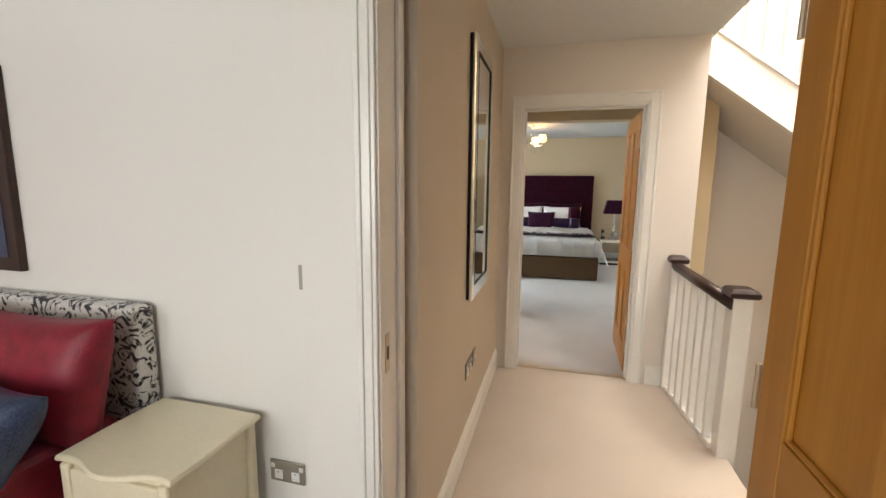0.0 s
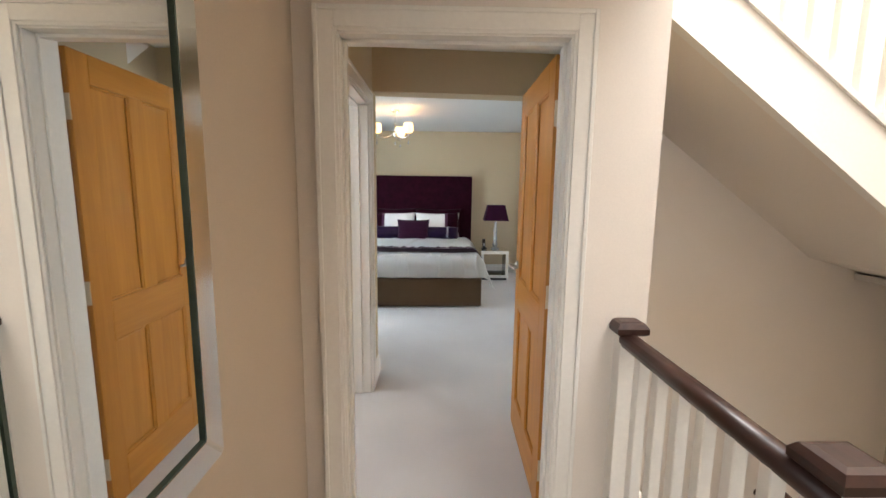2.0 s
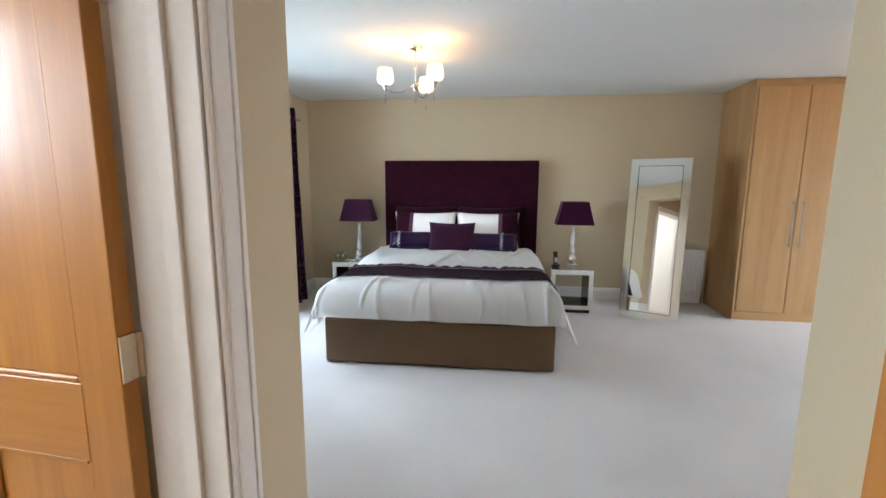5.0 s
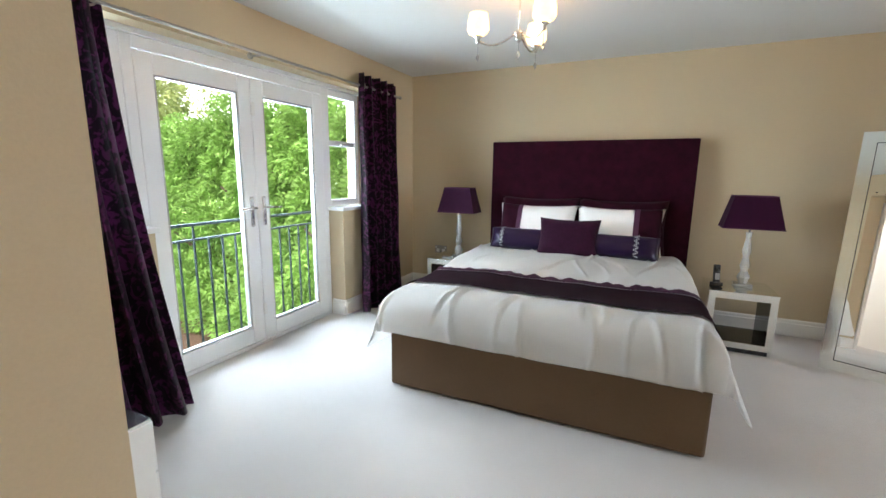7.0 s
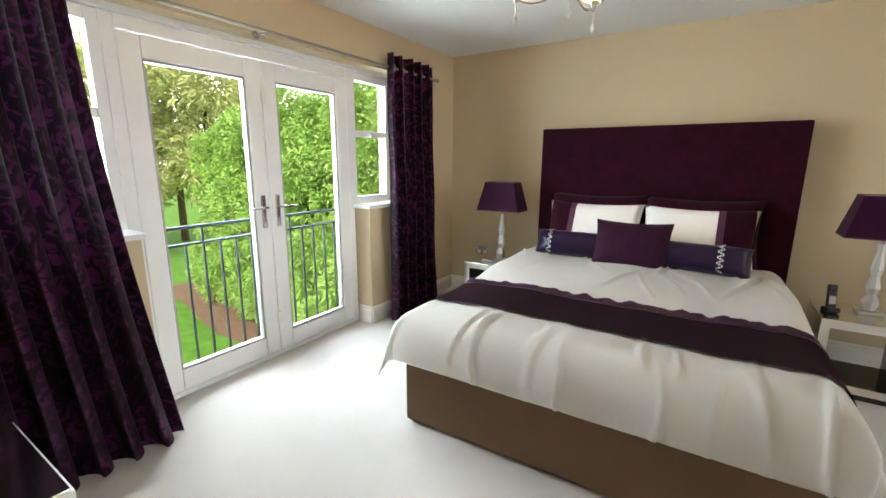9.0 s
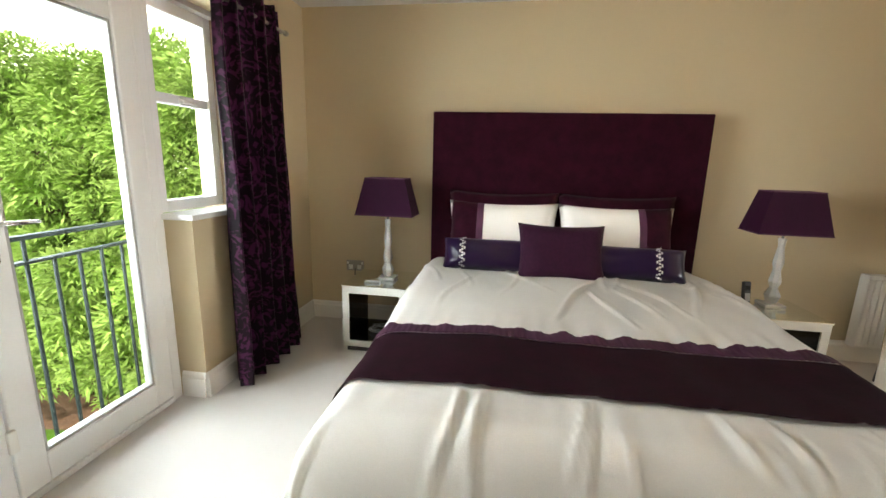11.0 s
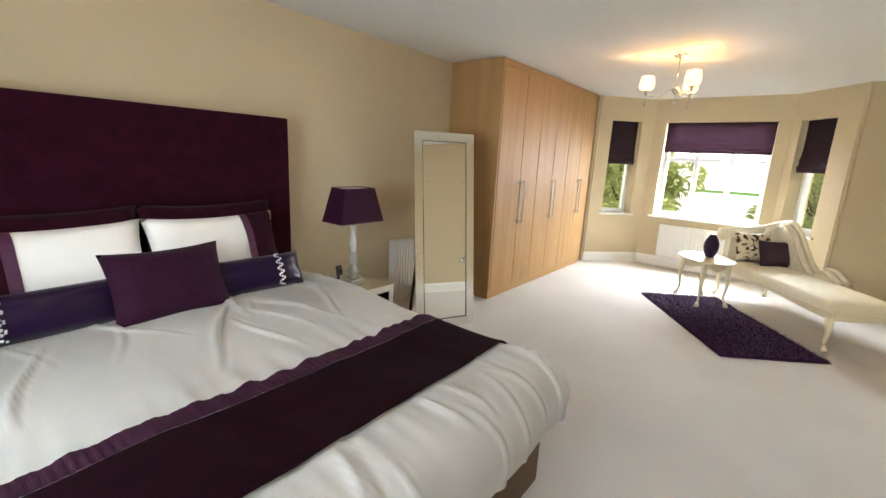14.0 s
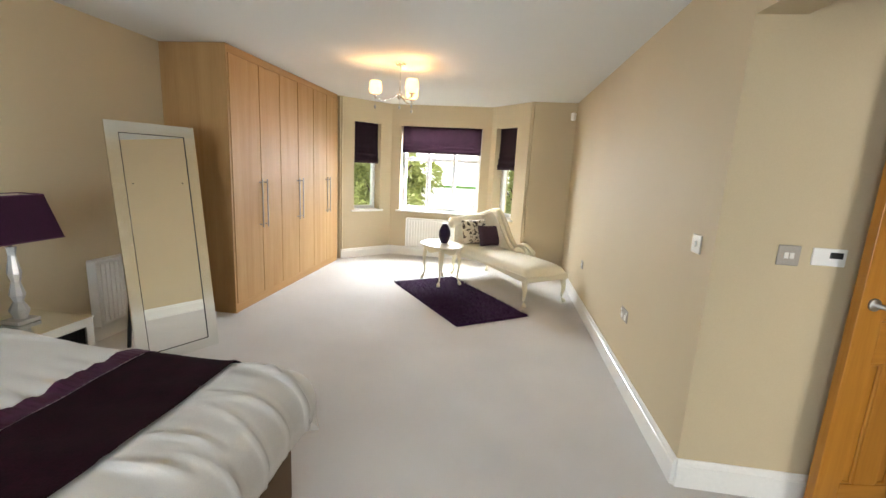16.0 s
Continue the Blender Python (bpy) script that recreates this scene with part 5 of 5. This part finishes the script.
bm = bmesh.new()
grid(bm, 60, 12, lambda t, v: back_xy(t) + Vector((0, 0, 0.33 + v * (back_h(t) - 0.33))))
bmesh.ops.recalc_face_normals(bm, faces=bm.faces)
bmesh.ops.solidify(bm, geom=bm.faces, thickness=0.09)
bmesh.ops.bevel(bm, geom=[e for e in bm.edges if len(e.link_faces) == 2 and e.calc_face_angle(0) > 1.0], offset=0.025, segments=3, affect="EDGES")
part("backrest", bm, IVORYFABRIC, ch, "ivory upholstered scrolling back", True)
pts = [back_xy(i / 60) + Vector((0, 0, back_h(i / 60) + 0.012)) for i in range(61)]
sc = [pts[0] + Vector((-0.05 * math.sin(a) - 0.0, 0, -0.055 + 0.055 * math.cos(a))) for a in [k * 0.5 for k in range(9, 0, -1)]]
part("top_rail", tube(bmesh.new(), sc + pts, 0.024, 10), IVORY, ch, "carved ivory top rail", True)
part("scroll_post", tube(bmesh.new(), [back_xy(0) + Vector((0, 0, 0.32)), back_xy(0) + Vector((0.02, 0, 0.42)), back_xy(0) + Vector((0, 0, 0.46))], [0.024, 0.018, 0.024], 10), IVORY, ch, "", True)
part("head_roll", tube(bmesh.new(), [(CL + 0.0, -CW / 2 + 0.15, 0.78), (CL + 0.0, 0.0, 0.755), (CL - 0.0, CW / 2 + 0.03, 0.72)], [0.075, 0.075, 0.075], 20), IVORYFABRIC, ch, "rolled ivory head end", True)
part("head_rosette", lathe(bmesh.new(), [(0.075, 0), (0.07, 0.012), (0.03, 0.02), (0.02, 0.03), (0, 0.032)], 24, Matrix.Translation((CL, CW / 2 + 0.03, 0.72)) @ Matrix.Rotation(-math.pi / 2, 4, "X")), IVORY, ch, "carved rosette", True)
CM = pose(3.88, 5.05, 0, 0, 0, CANG)
pillow("scatter_cushion", "ivory cushion with brown cow-hide patches", "cushion", CM @ pose(CL - 0.20, 0.06, 0.62, -18, 0, -90 + 0), 0.40, 0.34, 0.13, COWHIDE)
pillow("scatter_cushion", "dark brown faux fur cushion on the chaise", "cushion", CM @ pose(CL - 0.34, -0.10, 0.58, -24, 0, -95), 0.34, 0.30, 0.13, BLIND)

# ---- low chest with the candle holder ----
chest = thing("low_chest", "low white chest with a mirrored top beside the curtain", "chest", pose(0, 0, 0))
CX0, CX1, CY0, CY1, CZ = -1.86, -1.24, SOUTHW + 0.02, 5.03, 0.45
part("body", blk(CX0, CX1, CY0, CY1, 0.0, CZ - 0.012, 0.003), WHITEPLASTIC, chest, "smooth white body")
part("top", blk(CX0 - 0.002, CX1 + 0.002, CY0, CY1 + 0.002, CZ - 0.012, CZ, 0.002), MIRRORFRAME, chest, "mirrored glass top")
for i in range(2):
    part("drawer_front", blk(CX0 + 0.01, CX1 - 0.01, CY1, CY1 + 0.014, 0.02 + i * 0.21, 0.22 + i * 0.21, 0.003), WHITEPLASTIC, chest)
cs = thing("candle_holder", "silver baluster candle holder with a glass bowl", "candle holder", pose(-1.46, 4.81, CZ))
part("foot", lathe(bmesh.new(), [(0.088, 0), (0.092, 0.008), (0.085, 0.02), (0.06, 0.034), (0.045, 0.05), (0.028, 0.062), (0.022, 0.09)], 36), CHROME, cs, "polished silver foot", True)
st = [(0.022, 0.09), (0.034, 0.105), (0.022, 0.12), (0.030, 0.14), (0.018, 0.155), (0.017, 0.19), (0.022, 0.26), (0.032, 0.33), (0.034, 0.35), (0.020, 0.37), (0.030, 0.385), (0.019, 0.40), (0.028, 0.42), (0.018, 0.435), (0.026, 0.455), (0.019, 0.47), (0.030, 0.52), (0.044, 0.548), (0.046, 0.556), (0, 0.557)]
part("stem", lathe(bmesh.new(), st, 28), CHROME, cs, "turned silver stem", True)
bm = lathe(bmesh.new(), [(0.018, 0.558), (0.045, 0.566), (0.070, 0.60), (0.082, 0.66), (0.082, 0.73), (0.078, 0.80), (0.079, 0.81), (0.075, 0.81), (0.074, 0.80), (0.078, 0.73), (0.078, 0.66), (0.066, 0.602), (0.043, 0.57), (0, 0.565)], 36)
g = part("glass_bowl", bm, CRYSTAL, cs, "clear glass bowl", True)
can = tagged(part("candle", lathe(bmesh.new(), [(0.037, 0.0), (0.0375, 0.004), (0.0375, 0.125), (0.033, 0.131), (0.006, 0.126), (0, 0.126)], 28), WAX, None, "", True), "ivory pillar candle in the glass bowl", "candle")
can.matrix_world = pose(-1.46, 4.81, CZ + 0.573)
part("wick", tube(bmesh.new(), [(0, 0, 0.12), (0.001, 0, 0.142)], 0.0012, 6), BLACKPLASTIC, can, "burnt wick")


# ---- wall mirror on the landing ----
LX = -0.388
wm = thing("wall_mirror", "tall landing wall mirror with a wide silvered border", "mirror", pose(LX, 1.685, 0.845, 0, 0, 90))
mw2, mh2, f2 = 0.53, 1.28, 0.075
part("backing", blk(0.008, mw2 - 0.008, -0.018, -0.001, 0.008, mh2 - 0.008, 0.001, 1), BLACKPLASTIC, wm, "dark backing board")
part("glass", blk(f2, mw2 - f2, -0.027, -0.018, f2, mh2 - f2), MIRROR, wm, "mirror glass")
for poly in ([(0, 0), (mw2, 0), (mw2 - f2, f2), (f2, f2)], [(0, mh2), (f2, mh2 - f2), (mw2 - f2, mh2 - f2), (mw2, mh2)], [(0, 0), (f2, f2), (f2, mh2 - f2), (0, mh2)], [(mw2, 0), (mw2, mh2), (mw2 - f2, mh2 - f2), (mw2 - f2, f2)]):
    bm = prism(bmesh.new(), poly, "y", -0.032, -0.018)
    bmesh.ops.bevel(bm, geom=[e for e in bm.edges if all(v.co.y < -0.03 for v in e.verts)], offset=0.006, segments=1, affect="EDGES")
    part("frame_strip", bm, MIRRORFRAME, wm, "bevelled mirror strip")


# dark border line round the glass; the strip's inner shadow is in its colour too
bm = bmesh.new()
for x0, x1, z0, z1 in ((f2 - 0.003, f2 + 0.002, f2, mh2 - f2), (mw2 - f2 - 0.002, mw2 - f2 + 0.003, f2, mh2 - f2), (f2, mw2 - f2, f2 - 0.003, f2 + 0.002), (f2, mw2 - f2, mh2 - f2 - 0.002, mh2 - f2 + 0.003)):
    box(bm, x0, x1, -0.0335, -0.026, z0, z1)
part("inner_edge", bm, INNERLINE, wm, "dark line round the mirror glass that also holds the border's inner shadow")


# ---- sockets, switches and controls ----
def plate(name, label, cat, m, w, h, face, bits, group=""):
    """A wall plate, x along the wall and -y into the room, with its small parts (x0, x1, z0, z1, material)."""
    p = thing(name, label, cat, m, group)
    part("faceplate", blk(-w / 2, w / 2, -0.008, 0, -h / 2, h / 2, 0.003), face, p)
    for nm, x0, x1, z0, z1, mat in bits:
        part(nm, blk(x0, x1, -0.012, -0.007, z0, z1, 0.0015, 1), mat, p)
    return p


def double_socket(m):
    bits = []
    for s in (-1, 1):
        c = s * 0.036
        bits += [("rocker", c - 0.008 + s * 0.024, c + 0.008 + s * 0.024, 0.012, 0.030, WHITEPLASTIC), ("insert", c - 0.017, c + 0.017, -0.03, 0.006, WHITEPLASTIC),
                 ("slot", c - 0.004, c + 0.004, -0.006, 0.003, BLACKPLASTIC), ("slot", c - 0.013, c - 0.005, -0.023, -0.019, BLACKPLASTIC), ("slot", c + 0.005, c + 0.013, -0.023, -0.019, BLACKPLASTIC)]
    return plate("double_socket", "brushed steel double socket with white inserts", "socket", m, 0.147, 0.087, STEEL, bits, "steel sockets")


def single(m, label="brushed steel single outlet plate"):
    return plate("outlet_plate", label, "socket", m, 0.087, 0.087, STEEL, [("insert", -0.014, 0.014, -0.014, 0.014, WHITEPLASTIC)], "steel sockets")


def switch(m, gangs=1):
    bits = [("rocker", (i - (gangs - 1) / 2) * 0.022 - 0.008, (i - (gangs - 1) / 2) * 0.022 + 0.008, -0.013, 0.013, WHITEPLASTIC) for i in range(gangs)]
    return plate("light_switch", "brushed steel light switch with white rockers", "switch", m, 0.087, 0.087, STEEL, bits, "steel switches")


double_socket(pose(LX, 1.78, 0.46, 0, 0, 90))
single(pose(LX, 1.93, 0.46, 0, 0, 90))
switch(pose(-0.775, 0.93, 1.10, 0, 0, 0))
double_socket(pose(-0.90, 0.93, 0.345, 0, 0, 0))
switch(pose(1.285, SOUTH, 1.165, 0, 0, 180))
double_socket(pose(2.19, SOUTH, 0.50, 0, 0, 180))
single(pose(3.83, SOUTH, 0.50, 0, 0, 180))
switch(pose(1.13, 4.355, 1.165, 0, 0, -90), 2)
th = plate("thermostat", "white wall thermostat with a small dark display", "thermostat", pose(1.13, 4.20, 1.168, 0, 0, -90), 0.13, 0.075, WHITEPLASTIC, [("display", 0.0, 0.05, -0.004, 0.022, BLACKPLASTIC)])
th2 = plate("thermostat", "white programmer box with a dark display by the door", "thermostat", pose(1.13, 4.02, 1.168, 0, 0, -90), 0.10, 0.075, WHITEPLASTIC, [("display", 0.0, 0.04, -0.01, 0.022, BLACKPLASTIC)])
double_socket(pose(-1.77, NORTH, 0.465, 0, 0, 0))
cable = tagged(part("power_cable", tube(bmesh.new(), [(-1.765, NORTH - 0.02, 0.45), (-1.765, NORTH - 0.03, 0.35), (-1.75, NORTH - 0.025, 0.2), (-1.68, NORTH - 0.03, 0.012)], 0.004, 6), BLACKPLASTIC, None, "", True), "black lamp cable hanging from the socket", "cable")
pir = thing("alarm_sensor", "small white alarm sensor high in the corner", "sensor", pose(5.27, SOUTH + 0.05, 2.22, 0, 0, 45))
part("housing", blk(-0.03, 0.03, -0.03, 0.02, -0.05, 0.05, 0.012, 3), WHITEPLASTIC, pir)
part("lens", blk(-0.02, 0.02, -0.034, -0.028, -0.03, 0.01, 0.004), GREYPLASTIC, pir)
ds = thing("door_stop", "small dark door stop on the skirting", "door stop", pose(1.13 - 0.02, 3.86, 0.05, 0, 0, -90))
part("stem", tube(bmesh.new(), [(0, 0, 0), (0, -0.05, 0)], 0.008, 10), STEEL, ds, "", True)
part("rubber_tip", tube(bmesh.new(), [(0, -0.05, 0), (0, -0.065, 0)], 0.013, 12), BLACKPLASTIC, ds, "black rubber tip", True)

# ---- on and by the nightstands ----
ph = thing("cordless_phone", "black and silver cordless phone standing in its cradle", "telephone", pose(0.90, 8.10, 0.481, -8, 0, 15))
part("cradle", blk(-0.035, 0.035, -0.04, 0.04, 0.0, 0.03, 0.008), BLACKPLASTIC, ph)
part("handset", blk(-0.024, 0.024, -0.012, 0.014, 0.02, 0.17, 0.008), BLACKPLASTIC, ph)
part("keypad", blk(-0.017, 0.017, -0.0135, -0.011, 0.05, 0.10, 0.001, 1), GREYPLASTIC, ph, "silver keypad")
part("screen", blk(-0.016, 0.016, -0.0135, -0.011, 0.115, 0.145, 0.001, 1), BLACK, ph)
rs = thing("remote_control", "pair of slim silver remotes by the lamp", "remote control", pose(-1.46, 8.10, 0.481, 0, 0, 8))
part("body", blk(-0.055, 0.055, -0.018, 0.018, 0, 0.014, 0.004), GREYPLASTIC, rs)
part("button_strip", blk(-0.045, 0.045, -0.010, 0.010, 0.0135, 0.0155, 0.001, 1), WHITEPLASTIC, rs)
tangle = []
trn = random.Random(9)
for i in range(40):
    a = i * 0.55
    tangle.append((-1.44 + 0.10 * math.cos(a) * (0.5 + 0.5 * trn.random()), 8.22 + 0.06 * math.sin(a), 0.082 + 0.015 * trn.random() + 0.0006 * i))
tagged(part("cable_tangle", tube(bmesh.new(), tangle, 0.0022, 5), GREYPLASTIC, None, "", True), "loose tangle of pale cable inside the nightstand", "cable")

# ---- guest room corner ----
gn = thing("bedside_cabinet", "ivory bedside cabinet with a shaped top and a small knob", "bedside cabinet", pose(-1.205, 0.70, 0))
W2, D2, HH = 0.42, 0.37, 0.585


def shaped(sc, z):
    pts = []
    n = 64
    for i in range(n):
        a = 2 * math.pi * i / n
        ca, sa = math.cos(a), math.sin(a)
        r = 1.0 / max(abs(ca), abs(sa)) ** 0.92
        x, y = ca * r * (W2 / 2 + 0.02) * sc, sa * r * (D2 / 2 + 0.015) * sc
        if y < 0:
            y -= 0.022 * math.cos(x / (W2 / 2) * math.pi * 1.2) * abs(sa)
        pts.append(Vector((x, y, z)))
    return pts


bm = bmesh.new()
rings = [[bm.verts.new(p) for p in shaped(s, z)] for s, z in ((0.95, HH - 0.024), (0.99, HH - 0.02), (1.0, HH - 0.012), (0.985, HH - 0.003), (0.965, HH))]
for a, b in zip(rings, rings[1:]):
    for i in range(64):
        bm.faces.new((a[i], a[(i + 1) % 64], b[(i + 1) % 64], b[i]))
bm.faces.new(rings[0][::-1])
bm.faces.new(rings[-1])
part("top", bm, IVORY, gn)
part("body", blk(-W2 / 2 + 0.02, W2 / 2 - 0.02, -D2 / 2 + 0.02, D2 / 2, 0.08, HH - 0.024, 0.006), IVORY, gn)
for sx in (-1, 1):
    for sy in (-1, 1):
        x, y = sx * (W2 / 2 - 0.02), sy * (D2 / 2 - 0.018)
        part("leg", blk(x - 0.018, x + 0.018, y - 0.018, y + 0.018, 0, HH - 0.024, 0.008), IVORY, gn)
for i in range(2):
    z0 = 0.12 + i * 0.225
    dr = part("drawer", blk(-W2 / 2 + 0.04, W2 / 2 - 0.04, -D2 / 2 + 0.004, -D2 / 2 + 0.022, z0, z0 + 0.20, 0.005), IVORY, gn)
    part("knob", lathe(bmesh.new(), [(0.006, 0), (0.006, 0.012), (0.014, 0.018), (0.015, 0.024), (0.008, 0.03), (0, 0.031)], 16, Matrix.Translation((0, -D2 / 2 + 0.004, z0 + 0.12)) @ Matrix.Rotation(math.pi / 2, 4, "X")), IVORY, dr, "small round knob", True)
gb = thing("guest_bed", "guest bed with burgundy cover and floral headboard", "bed", pose(-2.22, -0.1, 0))
part("base", blk(-0.70, 0.70, -0.98, 0.90, 0.02, 0.34, 0.02), BURGUNDY, gb)
part("mattress", blk(-0.71, 0.71, -1.0, 0.90, 0.34, 0.56, 0.05, 3), BURGUNDY, gb, "burgundy bedspread")
part("headboard", blk(-0.76, 0.76, 0.93, 1.02, 0.05, 0.96, 0.02, 3), FLORAL, gb, "white headboard cloth with dark flowers")
pillow("pillow", "large burgundy damask pillow against the headboard", "pillow", pose(-1.79, 0.68, 0.73, -14, 0, 0), 0.74, 0.46, 0.20, BURGUNDY)
pillow("scatter_cushion", "blue-grey satin cushion with pale beads", "cushion", pose(-1.63, 0.42, 0.65, -38, 0, -8), 0.46, 0.36, 0.18, NAVY)
pf = thing("picture_frame", "dark picture frame on the guest room wall", "picture frame", pose(-2.5, 0.93, 1.46))
part("frame", blk(-0.36, 0.36, -0.03, 0, -0.42, 0.42, 0.006), DARKWOOD, pf)
part("print", blk(-0.30, 0.30, -0.033, -0.029, -0.36, 0.36), NAVY, pf, "muted print")
pfr = thing("hall_picture_frame", "reddish-brown picture frame on the lower stair wall", "picture frame", pose(3.39, 3.3, -0.75, 0, 0, -90))
part("frame", blk(-0.22, 0.22, -0.03, 0, -0.3, 0.3, 0.005), OAK, pfr)
part("print", blk(-0.17, 0.17, -0.033, -0.029, -0.25, 0.25), WHITEPLASTIC, pfr)

# ---- garden and distance ----
GZ = -2.9
bm = bmesh.new()
ring = [bm.verts.new((900 * math.cos(a), 900 * math.sin(a), GZ)) for a in [2 * math.pi * k / 48 for k in range(48)]]
bm.faces.new(ring)
setting("ground", bm, GRASS, "green lawn reaching into the distance", "lawn")
bm = bmesh.new()
grid(bm, 30, 6, lambda u, v: Vector((-4.0 - u * 11, 9.85 + 1.6 * v + u * 0.8 + 0.25 * math.sin(u * 9), GZ + 0.02 + 0.06 * math.sin(v * math.pi) + 0.03 * noise.noise(Vector((u * 20, v * 8, 2))))))
setting("ground_bed", bm, SOIL, "brown bark-mulched border along the hedge", "flower bed")
bm = blk(-2.66, -2.46, 8.10, 8.24, GZ, 3.0)
setting("wall_brick_return", bm, BRICK, "red brick corner of the house outside", "wall")

# made-up pale ground over the lawn, so the bay looks out on glaring brightness
bm = blk(7.5, 95.0, -50, 60, GZ - 0.1, GZ + 0.02)
setting("bright_ground", bm, material("pale ground for a bright bay view", (0.48, 0.46, 0.42), 0.9, vary=0.12, scale=2, fine=30, bump=0.2), "made-up pale ground that whitens the view beyond the bay", "paving")

# glowing ring far beyond the garden, added to whiten the sky and light the rooms
SKYGLOW = glowing("glowing white sky stand-in", (1.0, 0.99, 0.95), 1.35)
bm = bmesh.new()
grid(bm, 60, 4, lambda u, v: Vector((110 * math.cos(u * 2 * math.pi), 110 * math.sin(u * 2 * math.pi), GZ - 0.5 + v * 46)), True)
setting("backdrop", bm, SKYGLOW, "glowing white ring standing in for the bright sky", "backdrop")

# balcony rail outside the french doors
jb = thing("balcony_railing", "black iron balcony railing outside the french doors", "railing", pose(-2.62, 0, 0))
for z, w in ((0.95, 0.020), (0.84, 0.014)):
    part("rail", blk(-0.02, 0.02, 5.45, 7.50, z - w / 2, z + w / 2, 0.003), IRON, jb)
part("rail", blk(-0.015, 0.015, 5.45, 7.50, -0.10, -0.08, 0.003), IRON, jb)
for i in range(18):
    y = 5.50 + i * 0.115
    part("bar", blk(-0.007, 0.007, y - 0.007, y + 0.007, -0.08, 0.84 if i % 6 else 0.94, 0.002, 1), IRON, jb)
for y in (5.46, 7.49):
    part("fixing_arm", blk(-0.01, 0.16, y - 0.01, y + 0.01, 0.83, 0.85), IRON, jb)


def leaves(centers, n, size, seed, droop=0.0):
    """Many small leaf sprays scattered through a set of (centre, radii) clumps."""
    r = np.random.RandomState(seed)
    vs, fs = [], []
    wts = np.array([c[1][0] * c[1][2] for c in centers])
    pick = r.choice(len(centers), n, p=wts / wts.sum())
    for k in pick:
        c, rad = centers[k]
        d = r.normal(size=3)
        d /= np.linalg.norm(d)
        q = 0.72 + 0.34 * r.rand()
        p = np.array(c) + d * np.array(rad) * q
        out = Vector(d * np.array([1, 1, 0.6]) + r.normal(size=3) * 0.45 + np.array([0, 0, 0.25 - droop])).normalized()
        side = out.cross(Vector(r.normal(size=3))).normalized()
        s = size * (0.6 + 0.8 * r.rand())
        P = Vector(p)
        i = len(vs)
        bend = Vector((0, 0, -0.25 * s))
        vs += [P, P + out * s * 0.5 + side * s * 0.15, P + out * s + bend, P + out * s * 0.5 - side * s * 0.15]
        fs += [(i, i + 1, i + 2, i + 3)]
    me = bpy.data.meshes.new("foliage")
    me.from_pydata([tuple(v) for v in vs], [], fs)
    return me


def tree(name, label, x, y, h, clumps, n, size, mat, seed, trunk=0.16):
    t = thing(name, label, "tree", pose(0, 0, 0))
    rr = random.Random(seed)
    bm = tube(bmesh.new(), [(x, y, GZ - 0.1), (x + 0.05, y, GZ + h * 0.35), (x, y + 0.06, GZ + h * 0.8)], [trunk, trunk * 0.75, trunk * 0.3], 10)
    part("trunk", bm, BARK, t, "", True)
    for i in range(5):
        a = rr.uniform(0, 6.28)
        z = GZ + h * rr.uniform(0.25, 0.6)
        e = (x + math.cos(a) * h * 0.2, y + math.sin(a) * h * 0.2, z + h * 0.15)
        part("limb", tube(bmesh.new(), [(x, y, z), ((x + e[0]) / 2, (y + e[1]) / 2, z + h * 0.05), e], [trunk * 0.45, trunk * 0.3, trunk * 0.12], 7), BARK, t, "", True)
    me = leaves(clumps, n, size, seed)
    me.materials.append(mat)
    ob = new("crown", me)
    ob.parent = t
    ob["kind"] = "stuff"
    return t


hr = random.Random(3)
# conifer screen along the garden's north side
HEDGE = ((-12.6, 12.3, 2.35), (-11.2, 12.1, 2.75), (-9.9, 11.7, 2.6), (-8.6, 11.6, 2.95), (-7.3, 11.3, 2.75), (-6.0, 11.2, 2.9), (-4.7, 11.0, 2.7))
for k, (x, y, top) in enumerate(HEDGE):
    cl = []
    hh = top - GZ
    for i in range(84):
        f = hr.random()
        rad = 1.25 * (1 - f ** 2.6) * 0.85 + 0.28
        a = hr.uniform(0, 6.28)
        d = rad * hr.uniform(0.35, 0.95)
        q = hr.uniform(0.26, 0.46)
        cl.append(((x + d * math.cos(a), y + d * math.sin(a), GZ + 0.2 + f * (hh - 0.35)), (q, q, q * 0.9)))
    tree("conifer_tree", "bright green feathery conifer in the garden hedge", x, y, hh, cl, 42000, 0.115, LEAF, 20 + k)
for k, (x, y, hh, s) in enumerate(((-19.5, 15.5, 9.0, 3.0), (-23.5, 16.0, 10.5, 3.4), (-21.5, 11.5, 9.5, 3.2), (15, 10, 6.5, 2.0), (22, 4.5, 6.0, 2.3), (19, 13.5, 8, 2.4))):
    cl = []
    for i in range(34):
        a, f = hr.uniform(0, 6.28), hr.random()
        d = s * hr.uniform(0.1, 0.9)
        q = s * hr.uniform(0.2, 0.36)
        cl.append(((x + d * math.cos(a), y + d * math.sin(a), GZ + hh * (0.22 + 0.68 * f)), (q, q, q * 0.8)))
    tree("garden_tree", "broad pale leafy garden tree in sunlight", x, y, hh, cl, 10000, 0.30, LEAFDARK, 40 + k, 0.2)
